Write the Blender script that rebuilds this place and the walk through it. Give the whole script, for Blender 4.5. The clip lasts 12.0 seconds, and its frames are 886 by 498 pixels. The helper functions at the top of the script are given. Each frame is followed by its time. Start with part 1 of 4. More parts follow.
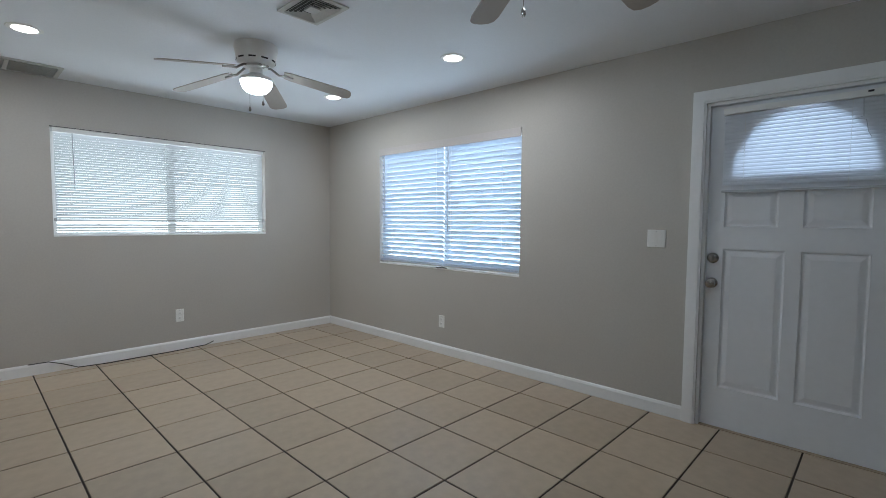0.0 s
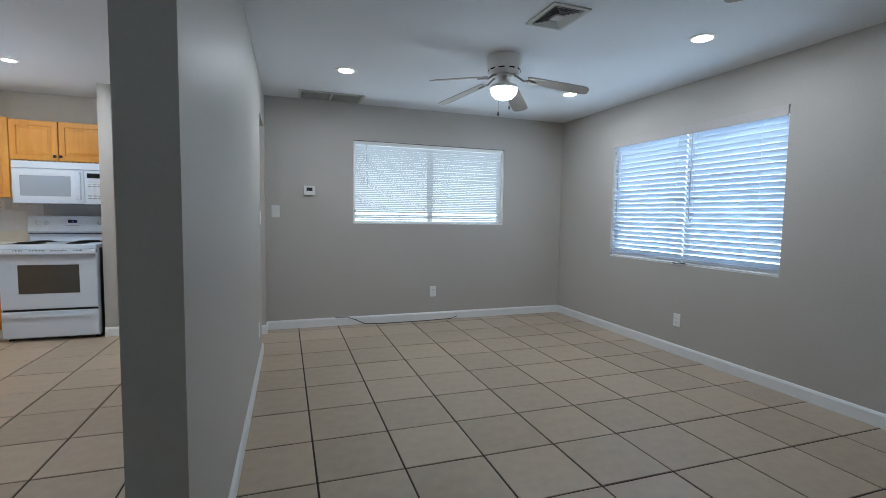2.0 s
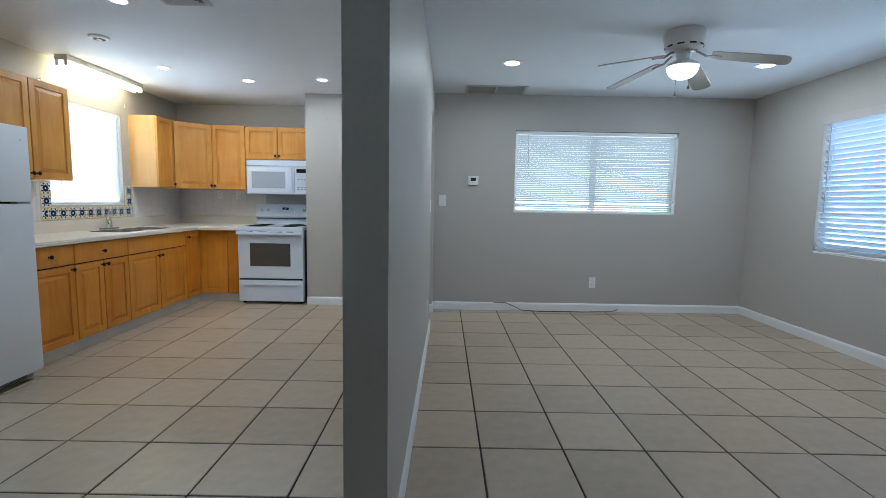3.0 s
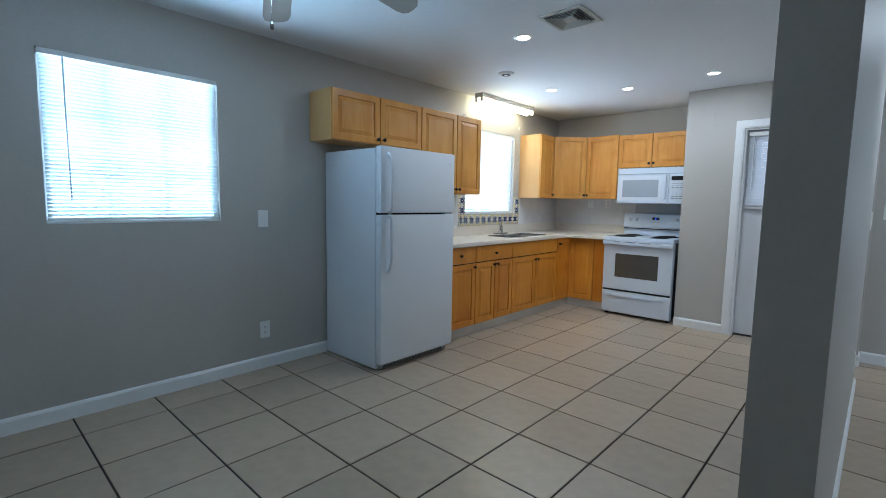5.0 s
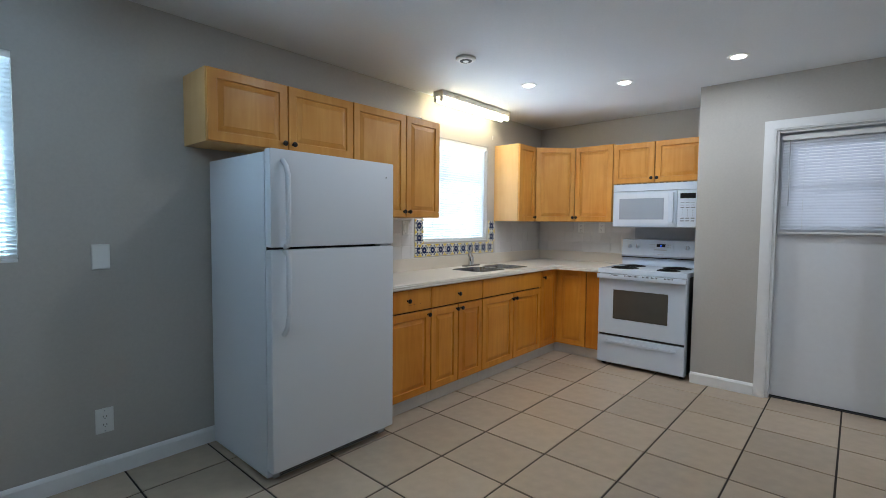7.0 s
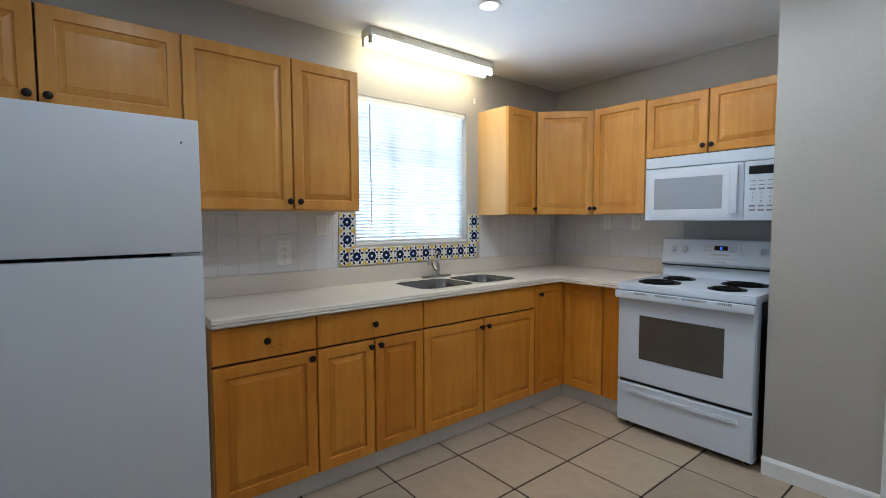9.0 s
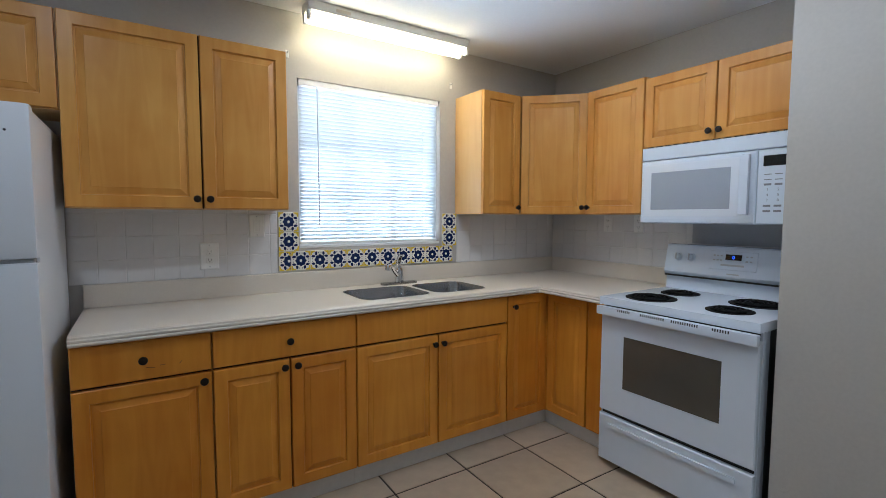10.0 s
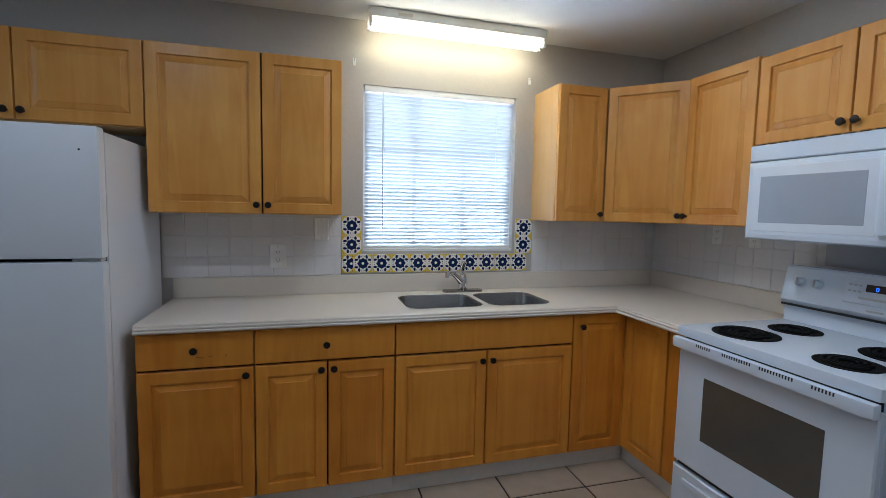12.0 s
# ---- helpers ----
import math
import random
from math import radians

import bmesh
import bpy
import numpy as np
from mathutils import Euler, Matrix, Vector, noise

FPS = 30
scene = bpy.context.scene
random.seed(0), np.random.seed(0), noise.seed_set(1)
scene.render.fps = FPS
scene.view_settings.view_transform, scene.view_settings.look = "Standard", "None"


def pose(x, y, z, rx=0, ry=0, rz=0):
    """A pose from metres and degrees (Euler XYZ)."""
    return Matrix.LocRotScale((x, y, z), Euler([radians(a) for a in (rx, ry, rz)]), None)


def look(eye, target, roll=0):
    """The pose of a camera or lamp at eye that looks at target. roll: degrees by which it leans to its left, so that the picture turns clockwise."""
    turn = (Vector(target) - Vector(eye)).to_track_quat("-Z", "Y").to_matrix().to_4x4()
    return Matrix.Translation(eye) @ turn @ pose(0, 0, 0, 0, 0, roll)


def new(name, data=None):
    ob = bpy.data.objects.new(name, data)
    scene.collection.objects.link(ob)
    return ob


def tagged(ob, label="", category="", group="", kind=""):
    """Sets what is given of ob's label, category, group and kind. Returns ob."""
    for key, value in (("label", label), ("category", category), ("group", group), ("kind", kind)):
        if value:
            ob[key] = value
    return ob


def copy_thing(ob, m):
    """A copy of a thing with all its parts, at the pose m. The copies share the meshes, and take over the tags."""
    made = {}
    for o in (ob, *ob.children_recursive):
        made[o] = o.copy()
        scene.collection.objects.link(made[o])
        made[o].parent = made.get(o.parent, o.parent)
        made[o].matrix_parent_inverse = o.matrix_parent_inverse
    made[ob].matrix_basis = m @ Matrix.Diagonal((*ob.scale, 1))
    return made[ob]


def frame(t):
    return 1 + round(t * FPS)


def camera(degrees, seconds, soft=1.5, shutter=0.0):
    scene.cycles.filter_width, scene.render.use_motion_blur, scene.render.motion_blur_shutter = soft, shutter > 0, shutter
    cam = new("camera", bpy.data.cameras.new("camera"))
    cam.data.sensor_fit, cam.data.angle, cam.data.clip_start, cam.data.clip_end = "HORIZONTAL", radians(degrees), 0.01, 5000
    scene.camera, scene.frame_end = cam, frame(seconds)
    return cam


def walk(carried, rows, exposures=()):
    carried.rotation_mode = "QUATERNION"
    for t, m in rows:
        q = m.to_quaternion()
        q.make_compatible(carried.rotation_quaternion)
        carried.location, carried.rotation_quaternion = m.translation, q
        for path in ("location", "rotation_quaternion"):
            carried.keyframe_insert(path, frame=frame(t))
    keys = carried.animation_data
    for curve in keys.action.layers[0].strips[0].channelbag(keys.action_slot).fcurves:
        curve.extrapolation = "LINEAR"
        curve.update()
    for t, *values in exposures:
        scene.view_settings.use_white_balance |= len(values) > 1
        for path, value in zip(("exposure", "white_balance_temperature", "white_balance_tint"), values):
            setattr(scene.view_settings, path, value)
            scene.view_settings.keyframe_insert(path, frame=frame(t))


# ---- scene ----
cam = camera(87.5, 12.0, 0.6)
PATH = [
    (0, (-0.129, 0.036, 1.285), (-1.498, 1.49, 1.168), 0.5),
    (0.5, (-0.084, 0.001, 1.274), (-1.582, 1.32, 1.154), 0.6),
    (1, (-0.042, -0.032, 1.259), (-1.682, 1.107, 1.139), 0.8),
    (1.5, (0.004, -0.08, 1.256), (-1.771, 0.833, 1.128), 0.9),
    (2, (0.046, -0.144, 1.246), (-1.837, 0.518, 1.099), 0.9),
    (2.5, (0.096, -0.186, 1.235), (-1.863, 0.182, 1.063), 1.0),
    (3, (0.151, -0.217, 1.235), (-1.837, -0.202, 1.034), 1.0),
    (3.5, (0.159, -0.258, 1.228), (-1.79, -0.638, 1.007), 1.0),
    (3.7, (0.144, -0.267, 1.224), (-1.77, -0.808, 1.004), 0.9),
    (5.3, (-0.024, -0.365, 1.286), (-1.433, -1.771, 1.096), 0.8),
    (5.5, (-0.069, -0.391, 1.283), (-1.464, -1.813, 1.105), 0.7),
    (6, (-0.311, -0.487, 1.284), (-1.707, -1.911, 1.131), 0.7),
    (6.5, (-0.637, -0.616, 1.304), (-2.09, -1.985, 1.178), 0.6),
    (7, (-1.013, -0.812, 1.315), (-2.512, -2.131, 1.205), 0.5),
    (7.2, (-1.169, -0.887, 1.33), (-2.675, -2.199, 1.219), 0.5),
    (8.8, (-2.382, -1.041, 1.295), (-3.676, -2.562, 1.182), -0.4),
    (9, (-2.544, -1.02, 1.304), (-3.804, -2.568, 1.181), -0.2),
    (9.5, (-2.9, -1.012, 1.316), (-4.088, -2.617, 1.186), -0.1),
    (10, (-3.211, -1.0, 1.327), (-4.302, -2.673, 1.188), 0.2),
    (10.5, (-3.473, -0.974, 1.348), (-4.436, -2.721, 1.204), 0.5),
    (11, (-3.65, -0.944, 1.386), (-4.476, -2.76, 1.235), 0.8),
    (11.5, (-3.687, -0.936, 1.394), (-4.372, -2.808, 1.243), 1.1),
    (12, (-3.672, -0.935, 1.396), (-4.222, -2.85, 1.228), 1.2),
]
walk(cam, [(t, look(eye, target, roll)) for t, eye, target, roll in PATH],
     [(0, 0.12, 5950, 8), (2.5, 0.04, 5550, 6), (3.5, 0.13, 5350, 4), (5.5, 0.03, 5200, 4), (7, -0.06, 5600, 7), (9, -0.20, 5550, 7), (10.5, -0.35, 5400, 9), (12, -0.52, 5300, 9)])

# ---- world, daylight and lamps ----
world = bpy.data.worlds.new("sky")
scene.world = world
world.use_nodes = True
wn = world.node_tree
sky = wn.nodes.new("ShaderNodeTexSky")
sky.sky_type, sky.sun_disc = "NISHITA", False
sky.sun_elevation, sky.sun_rotation = radians(54), radians(96)
wn.links.new(sky.outputs[0], wn.nodes["Background"].inputs[0])
wn.nodes["Background"].inputs[1].default_value = 0.12
sun = new("sun", bpy.data.lights.new("sun", "SUN"))
sun.data.energy, sun.data.angle, sun.data.color = 3.0, radians(0.5), (1.0, 0.95, 0.87)
sun.matrix_world = look((26.0, -3.0, 40.0), (-2.5, 0.0, 0.0))


def area(name, m, sx, sy, watts, colour, shape="RECTANGLE"):
    data = bpy.data.lights.new(name, "AREA")
    data.shape, data.size, data.size_y = shape, sx, sy
    data.energy, data.color = watts, colour
    lamp = new(name, data)
    lamp.matrix_world = m
    return lamp


YN, XW, YS, XE = 3.283, -5.131, -3.637, 1.75      # inner faces of the outer walls
XK, XN = -5.275, -5.98                              # kitchen door wall, back of the cooking niche
ZC, THICK = 2.44, 0.18
PY0, PY1, PX0, PX1 = -0.507, -0.369, -4.285, -1.224  # partition, at its free end
SKEW = -0.0197                                         # it runs slightly out of square
PYW = PY0 + SKEW * (XK - PX1)                          # its kitchen face at the west wall

# sky light in the window openings
area("window_daylight_north", look((-3.228, YN + 0.17, 1.448), (-3.228, 0, 1.448)), 1.88, 1.28, 35, (0.72, 0.88, 1.0))
area("window_daylight_west", look((XW - 0.17, 1.55, 1.6), (0, 1.55, 1.5)), 1.8, 0.9, 16, (0.86, 0.95, 0.98))
area("window_daylight_south", look((-0.85, YS - 0.17, 1.62), (-0.85, 0, 1.5)), 0.92, 0.93, 56, (0.66, 0.87, 1.0))
area("window_daylight_kitchen", look((-4.436, YS - 0.17, 1.62), (-4.436, 0, 1.5)), 0.92, 0.93, 34, (0.82, 0.92, 1.0))
area("door_daylight_north", look((-0.465, YN + 0.17, 1.75), (-0.465, 0, 1.75)), 0.62, 0.44, 4.5, (0.72, 0.87, 1.0))
area("door_daylight_kitchen", look((XK - 0.17, -0.885, 1.62), (0, -0.885, 1.62)), 0.5, 0.66, 2.2, (0.98, 0.96, 1.0))
# recessed ceiling lamps
LAMPS = [(-2.372, 2.503), (-3.90, 2.528), (-3.976, 0.384), (-2.85, -2.22), (-4.33, -2.82), (-4.745, -2.20), (-4.655, -1.42)]
for i, (lx, ly) in enumerate(LAMPS):
    area("downlight_glow", pose(lx, ly, ZC - 0.012), 0.10 if i < 3 else 0.07, 0.1, 8.0 if i < 3 else (5.0 if i == 3 else 6.0 if i < 6 else 4.2), (1.0, 0.985, 0.955), "DISK")


# ---- materials ----
def mat(name, colour, rough=0.6, var=0.06, fine=40.0, coarse=2.5, bump=0.05, metal=0.0, spec=0.5, coat=0.0, emit=0.0, tint=0.0):
    m = bpy.data.materials.new(name)
    m.use_nodes = True
    t, b = m.node_tree, m.node_tree.nodes["Principled BSDF"]
    b.inputs["Roughness"].default_value, b.inputs["Metallic"].default_value = rough, metal
    b.inputs["Specular IOR Level"].default_value, b.inputs["Coat Weight"].default_value = spec, coat
    co = t.nodes.new("ShaderNodeTexCoord")
    n1, n2 = t.nodes.new("ShaderNodeTexNoise"), t.nodes.new("ShaderNodeTexNoise")
    n1.inputs["Scale"].default_value, n2.inputs["Scale"].default_value = fine, coarse
    n1.inputs["Detail"].default_value, n2.inputs["Detail"].default_value = 5, 4
    for n in (n1, n2):
        t.links.new(co.outputs["Object"], n.inputs["Vector"])
    add = t.nodes.new("ShaderNodeMath")
    add.operation = "ADD"
    t.links.new(n1.outputs[0], add.inputs[0])
    t.links.new(n2.outputs[0], add.inputs[1])
    src = add.outputs[0]
    if tint:
        oi, mul, add2 = t.nodes.new("ShaderNodeObjectInfo"), t.nodes.new("ShaderNodeMath"), t.nodes.new("ShaderNodeMath")
        mul.operation, mul.inputs[1].default_value = "MULTIPLY_ADD", tint
        mul.inputs[2].default_value = -tint / 2
        t.links.new(oi.outputs["Random"], mul.inputs[0])
        t.links.new(src, add2.inputs[0])
        t.links.new(mul.outputs[0], add2.inputs[1])
        src = add2.outputs[0]
    ramp = t.nodes.new("ShaderNodeMapRange")
    ramp.inputs[1].default_value, ramp.inputs[2].default_value = 0.6, 1.4
    ramp.inputs[3].default_value, ramp.inputs[4].default_value = 1 - var, 1 + var
    t.links.new(src, ramp.inputs[0])
    mix = t.nodes.new("ShaderNodeVectorMath")
    mix.operation = "MULTIPLY"
    mix.inputs[0].default_value = colour
    t.links.new(ramp.outputs[0], mix.inputs[1])
    t.links.new(mix.outputs[0], b.inputs["Base Color"])
    if bump:
        bp = t.nodes.new("ShaderNodeBump")
        bp.inputs["Strength"].default_value, bp.inputs["Distance"].default_value = bump, 0.004
        t.links.new(n1.outputs[0], bp.inputs["Height"])
        t.links.new(bp.outputs[0], b.inputs["Normal"])
    if emit:
        b.inputs["Emission Color"].default_value = (*colour, 1)
        b.inputs["Emission Strength"].default_value = emit
    return m


def wood_mat(name, light, dark):
    m = bpy.data.materials.new(name)
    m.use_nodes = True
    t, b = m.node_tree, m.node_tree.nodes["Principled BSDF"]
    b.inputs["Roughness"].default_value, b.inputs["Coat Weight"].default_value = 0.38, 0.14
    b.inputs["Coat Roughness"].default_value = 0.25
    co, mp, oi = t.nodes.new("ShaderNodeTexCoord"), t.nodes.new("ShaderNodeMapping"), t.nodes.new("ShaderNodeObjectInfo")
    mp.inputs["Scale"].default_value = (9, 9, 0.9)
    t.links.new(co.outputs["Object"], mp.inputs[0])
    b.inputs["Specular IOR Level"].default_value = 0.35
    sc = t.nodes.new("ShaderNodeVectorMath")
    sc.operation = "SCALE"
    sc.inputs[0].default_value = (9, 5, 7)
    t.links.new(oi.outputs["Random"], sc.inputs["Scale"])
    t.links.new(sc.outputs[0], mp.inputs["Location"])
    n1, n2 = t.nodes.new("ShaderNodeTexNoise"), t.nodes.new("ShaderNodeTexNoise")
    n1.inputs["Scale"].default_value, n1.inputs["Detail"].default_value, n1.inputs["Distortion"].default_value = 1.6, 5, 1.6
    n2.inputs["Scale"].default_value, n2.inputs["Detail"].default_value = 3.2, 3
    t.links.new(mp.outputs[0], n1.inputs["Vector"])
    t.links.new(co.outputs["Object"], n2.inputs["Vector"])
    mx = t.nodes.new("ShaderNodeMath")
    mx.operation, mx.inputs[1].default_value = "MULTIPLY_ADD", 0.48
    t.links.new(n1.outputs[0], mx.inputs[0])
    half, own = t.nodes.new("ShaderNodeMath"), t.nodes.new("ShaderNodeMath")
    half.operation, half.inputs[1].default_value = "MULTIPLY_ADD", 0.5
    own.operation, own.inputs[1].default_value, own.inputs[2].default_value = "MULTIPLY_ADD", 0.20, -0.10
    t.links.new(n2.outputs[0], half.inputs[0])
    t.links.new(oi.outputs["Random"], own.inputs[0])        # each board its own tone
    t.links.new(own.outputs[0], half.inputs[2])
    t.links.new(half.outputs[0], mx.inputs[2])
    rp = t.nodes.new("ShaderNodeValToRGB")
    rp.color_ramp.elements[0].position, rp.color_ramp.elements[1].position = 0.30, 0.68
    rp.color_ramp.elements[0].color, rp.color_ramp.elements[1].color = (*dark, 1), (*light, 1)
    t.links.new(mx.outputs[0], rp.inputs[0])
    t.links.new(rp.outputs[0], b.inputs["Base Color"])
    bp = t.nodes.new("ShaderNodeBump")
    bp.inputs["Strength"].default_value, bp.inputs["Distance"].default_value = 0.06, 0.002
    t.links.new(n1.outputs[0], bp.inputs["Height"])
    t.links.new(bp.outputs[0], b.inputs["Normal"])
    return m


def slat_mat(name, colour, through_share):
    m = bpy.data.materials.new(name)
    m.use_nodes = True
    t = m.node_tree
    out = t.nodes["Material Output"]
    b = t.nodes["Principled BSDF"]
    b.inputs["Base Color"].default_value, b.inputs["Roughness"].default_value = (*colour, 1), 0.45
    tr, mix = t.nodes.new("ShaderNodeBsdfTranslucent"), t.nodes.new("ShaderNodeMixShader")
    tr.inputs[0].default_value = (*colour, 1)
    mix.inputs[0].default_value = through_share
    t.links.new(b.outputs[0], mix.inputs[1])
    t.links.new(tr.outputs[0], mix.inputs[2])
    t.links.new(mix.outputs[0], out.inputs[0])
    return m


def glass_mat(name, colour=(1, 1, 1), rough=0.0):
    m = bpy.data.materials.new(name)
    m.use_nodes = True
    b = m.node_tree.nodes["Principled BSDF"]
    b.inputs["Base Color"].default_value, b.inputs["Roughness"].default_value = (*colour, 1), rough
    b.inputs["Transmission Weight"].default_value, b.inputs["IOR"].default_value = 1.0, 1.45
    return m


def glow_mat(name, colour, strength):
    m = bpy.data.materials.new(name)
    m.use_nodes = True
    b = m.node_tree.nodes["Principled BSDF"]
    b.inputs["Base Color"].default_value = (*colour, 1)
    b.inputs["Emission Color"].default_value, b.inputs["Emission Strength"].default_value = (*colour, 1), strength
    return m


PAINT = mat("greige_wall_paint", (0.47, 0.445, 0.41), 0.5, 0.05, 70, 1.1, 0.045, spec=0.4)
CEIL = mat("white_ceiling_paint", (0.75, 0.77, 0.80), 0.8, 0.03, 90, 1.5, 0.22)
TRIM = mat("white_trim_paint", (0.80, 0.80, 0.80), 0.4, 0.03, 30, 3, 0.04)
DOORP = mat("white_door_paint", (0.74, 0.75, 0.78), 0.42, 0.03, 24, 2, 0.05)
TILE = mat("beige_floor_tile", (0.430, 0.344, 0.250), 0.34, 0.13, 14, 2.2, 0.03, tint=0.55)
GROUT = mat("dark_grout", (0.03, 0.022, 0.017), 0.9, 0.25, 60, 4, 0.2)
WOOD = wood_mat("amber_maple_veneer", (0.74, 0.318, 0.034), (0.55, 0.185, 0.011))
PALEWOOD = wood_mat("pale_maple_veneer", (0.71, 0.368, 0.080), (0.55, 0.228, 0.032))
CARC = wood_mat("maple_side_panel", (0.72, 0.46, 0.19), (0.64, 0.38, 0.14))
# near-black colour for the shade between cabinet fronts
SHADOWWOOD = mat("door_gap_shade", (0.03, 0.016, 0.008), 0.8)
KNOB = mat("dark_bronze", (0.018, 0.014, 0.012), 0.35, 0.1, 50, 5, 0.03, metal=0.6)
COUNTER = mat("cream_worktop", (0.66, 0.60, 0.52), 0.32, 0.05, 160, 3, 0.02)
ENAMEL = mat("white_enamel", (0.665, 0.73, 0.83), 0.24, 0.015, 20, 2, 0.01, coat=0.2)
FRIDGEW = mat("white_textured_steel", (0.74, 0.77, 0.82), 0.36, 0.015, 220, 2, 0.08)
PLASTIC = mat("white_plastic", (0.80, 0.80, 0.78), 0.38, 0.02, 30, 4, 0.01)
GREYPL = mat("grey_plastic", (0.45, 0.46, 0.48), 0.4, 0.03)
BLACK = mat("black_enamel", (0.012, 0.012, 0.013), 0.22, 0.1, 40, 4, 0.02)
DARK = mat("dark_gap", (0.02, 0.02, 0.022), 0.7)
OVENGLASS = mat("dark_oven_glass", (0.085, 0.078, 0.066), 0.06, 0.1, 8, 3, 0.0, spec=0.6)
MWGLASS = mat("grey_screened_glass", (0.36, 0.40, 0.47), 0.07, 0.04, 300, 3, 0.0)
STEEL = mat("brushed_steel", (0.30, 0.295, 0.29), 0.27, 0.08, 120, 4, 0.03, metal=1.0)
CHROME = mat("chrome", (0.78, 0.78, 0.79), 0.09, 0.03, 40, 4, 0.0, metal=1.0)
NICKEL = mat("satin_nickel", (0.34, 0.325, 0.31), 0.25, 0.05, 60, 5, 0.02, metal=1.0)
WTILE = mat("white_glazed_tile", (0.69, 0.68, 0.68), 0.22, 0.04, 25, 4, 0.05, tint=0.5)
WGROUT = mat("pale_grout", (0.65, 0.64, 0.63), 0.85, 0.08)
BLUE = mat("blue_glaze", (0.008, 0.02, 0.085), 0.2, 0.3, 60, 12, 0.02)
YELLOW = mat("yellow_glaze", (0.72, 0.52, 0.05), 0.2, 0.15, 60, 12, 0.02)
CREAMG = mat("white_glaze", (0.80, 0.79, 0.74), 0.2, 0.05, 60, 8, 0.02)
COIL = mat("burner_coil", (0.006, 0.006, 0.006), 0.8, 0.1, spec=0.15)
TOE = mat("grey_white_toe_board", (0.66, 0.64, 0.60), 0.55, 0.08, 30, 4, 0.03)
VENTM = mat("painted_vent_metal", (0.56, 0.56, 0.53), 0.5, 0.06, 50, 6, 0.03)
VENTL = mat("pale_vent_inside", (0.58, 0.58, 0.56), 0.8)
VENTD = mat("vent_inside", (0.09, 0.09, 0.085), 0.8)
FANARM = mat("grey_fan_arm", (0.30, 0.285, 0.265), 0.4)
BLADE = mat("beige_fan_blade", (0.34, 0.305, 0.27), 0.45, 0.06, 30, 3, 0.02)
FANW = mat("white_fan_blade", (0.74, 0.73, 0.71), 0.4, 0.03, 30, 3, 0.02)
CABLE = mat("black_cable", (0.02, 0.018, 0.017), 0.5)
SLAT = slat_mat("white_blind_slat", (0.80, 0.82, 0.83), 0.13)
SLATD = slat_mat("thin_vinyl_slat", (0.82, 0.84, 0.88), 0.38)
VALANCE = mat("pinkish_grey_valance", (0.50, 0.465, 0.45), 0.6, 0.04)
SILLTAN = mat("tan_threshold", (0.34, 0.27, 0.20), 0.6, 0.15)
SLATW = slat_mat("white_wide_slat", (0.76, 0.83, 0.92), 0.17)
GLASS = glass_mat("window_glass")
BULB = glow_mat("lit_lamp_lens", (1.0, 0.95, 0.88), 14)
BOWL = glow_mat("lit_glass_bowl", (0.84, 0.93, 1.0), 30)
# added fill glow for the unseen bowls of the other two fans
FILLBOWLDIM = glow_mat("dim_fill_bowl", (0.90, 0.95, 1.0), 20)
FILLBOWLHIGH = glow_mat("bright_fill_bowl", (0.74, 0.90, 1.0), 46)
TUBE = glow_mat("lit_tube", (1.0, 0.84, 0.52), 18)
FROST = mat("frosted_white_glass", (0.8, 0.8, 0.78), 0.3)
LED = glow_mat("blue_clock_digits", (0.03, 0.10, 1.0), 6)
GROUND = mat("pale_paving", (0.36, 0.35, 0.31), 0.9, 0.15, 8, 0.4, 0.1)


def patched(name, base_colour):
    """Wall paint with patches of flaking, knocked-up plaster relief."""
    m = mat(name, base_colour, 0.5, 0.05, 70, 1.1, 0.045, spec=0.4)
    t, b = m.node_tree, m.node_tree.nodes["Principled BSDF"]
    co, n1, n2 = t.nodes.new("ShaderNodeTexCoord"), t.nodes.new("ShaderNodeTexNoise"), t.nodes.new("ShaderNodeTexNoise")
    n1.inputs["Scale"].default_value, n1.inputs["Detail"].default_value = 34, 3
    n2.inputs["Scale"].default_value, n2.inputs["Detail"].default_value = 5.5, 2
    r1, r2, mu, bp = [t.nodes.new(k) for k in ("ShaderNodeMapRange", "ShaderNodeMapRange", "ShaderNodeMath", "ShaderNodeBump")]
    r1.inputs[1].default_value, r1.inputs[2].default_value = 0.52, 0.60
    r2.inputs[1].default_value, r2.inputs[2].default_value = 0.60, 0.70
    mu.operation = "MULTIPLY"
    bp.inputs["Strength"].default_value, bp.inputs["Distance"].default_value = 0.45, 0.0025
    for n, r, k in ((n1, r1, 0), (n2, r2, 1)):
        t.links.new(co.outputs["Object"], n.inputs["Vector"])
        t.links.new(n.outputs[0], r.inputs[0])
        t.links.new(r.outputs[0], mu.inputs[k])
    t.links.new(mu.outputs[0], bp.inputs["Height"])
    old = b.inputs["Normal"].links[0].from_node
    t.links.new(old.outputs[0], bp.inputs["Normal"])
    t.links.new(bp.outputs[0], b.inputs["Normal"])
    return m


PATCHED = patched("patched_greige_paint", (0.47, 0.445, 0.41))


# ---- mesh helpers ----
def bm_new():
    return bmesh.new()


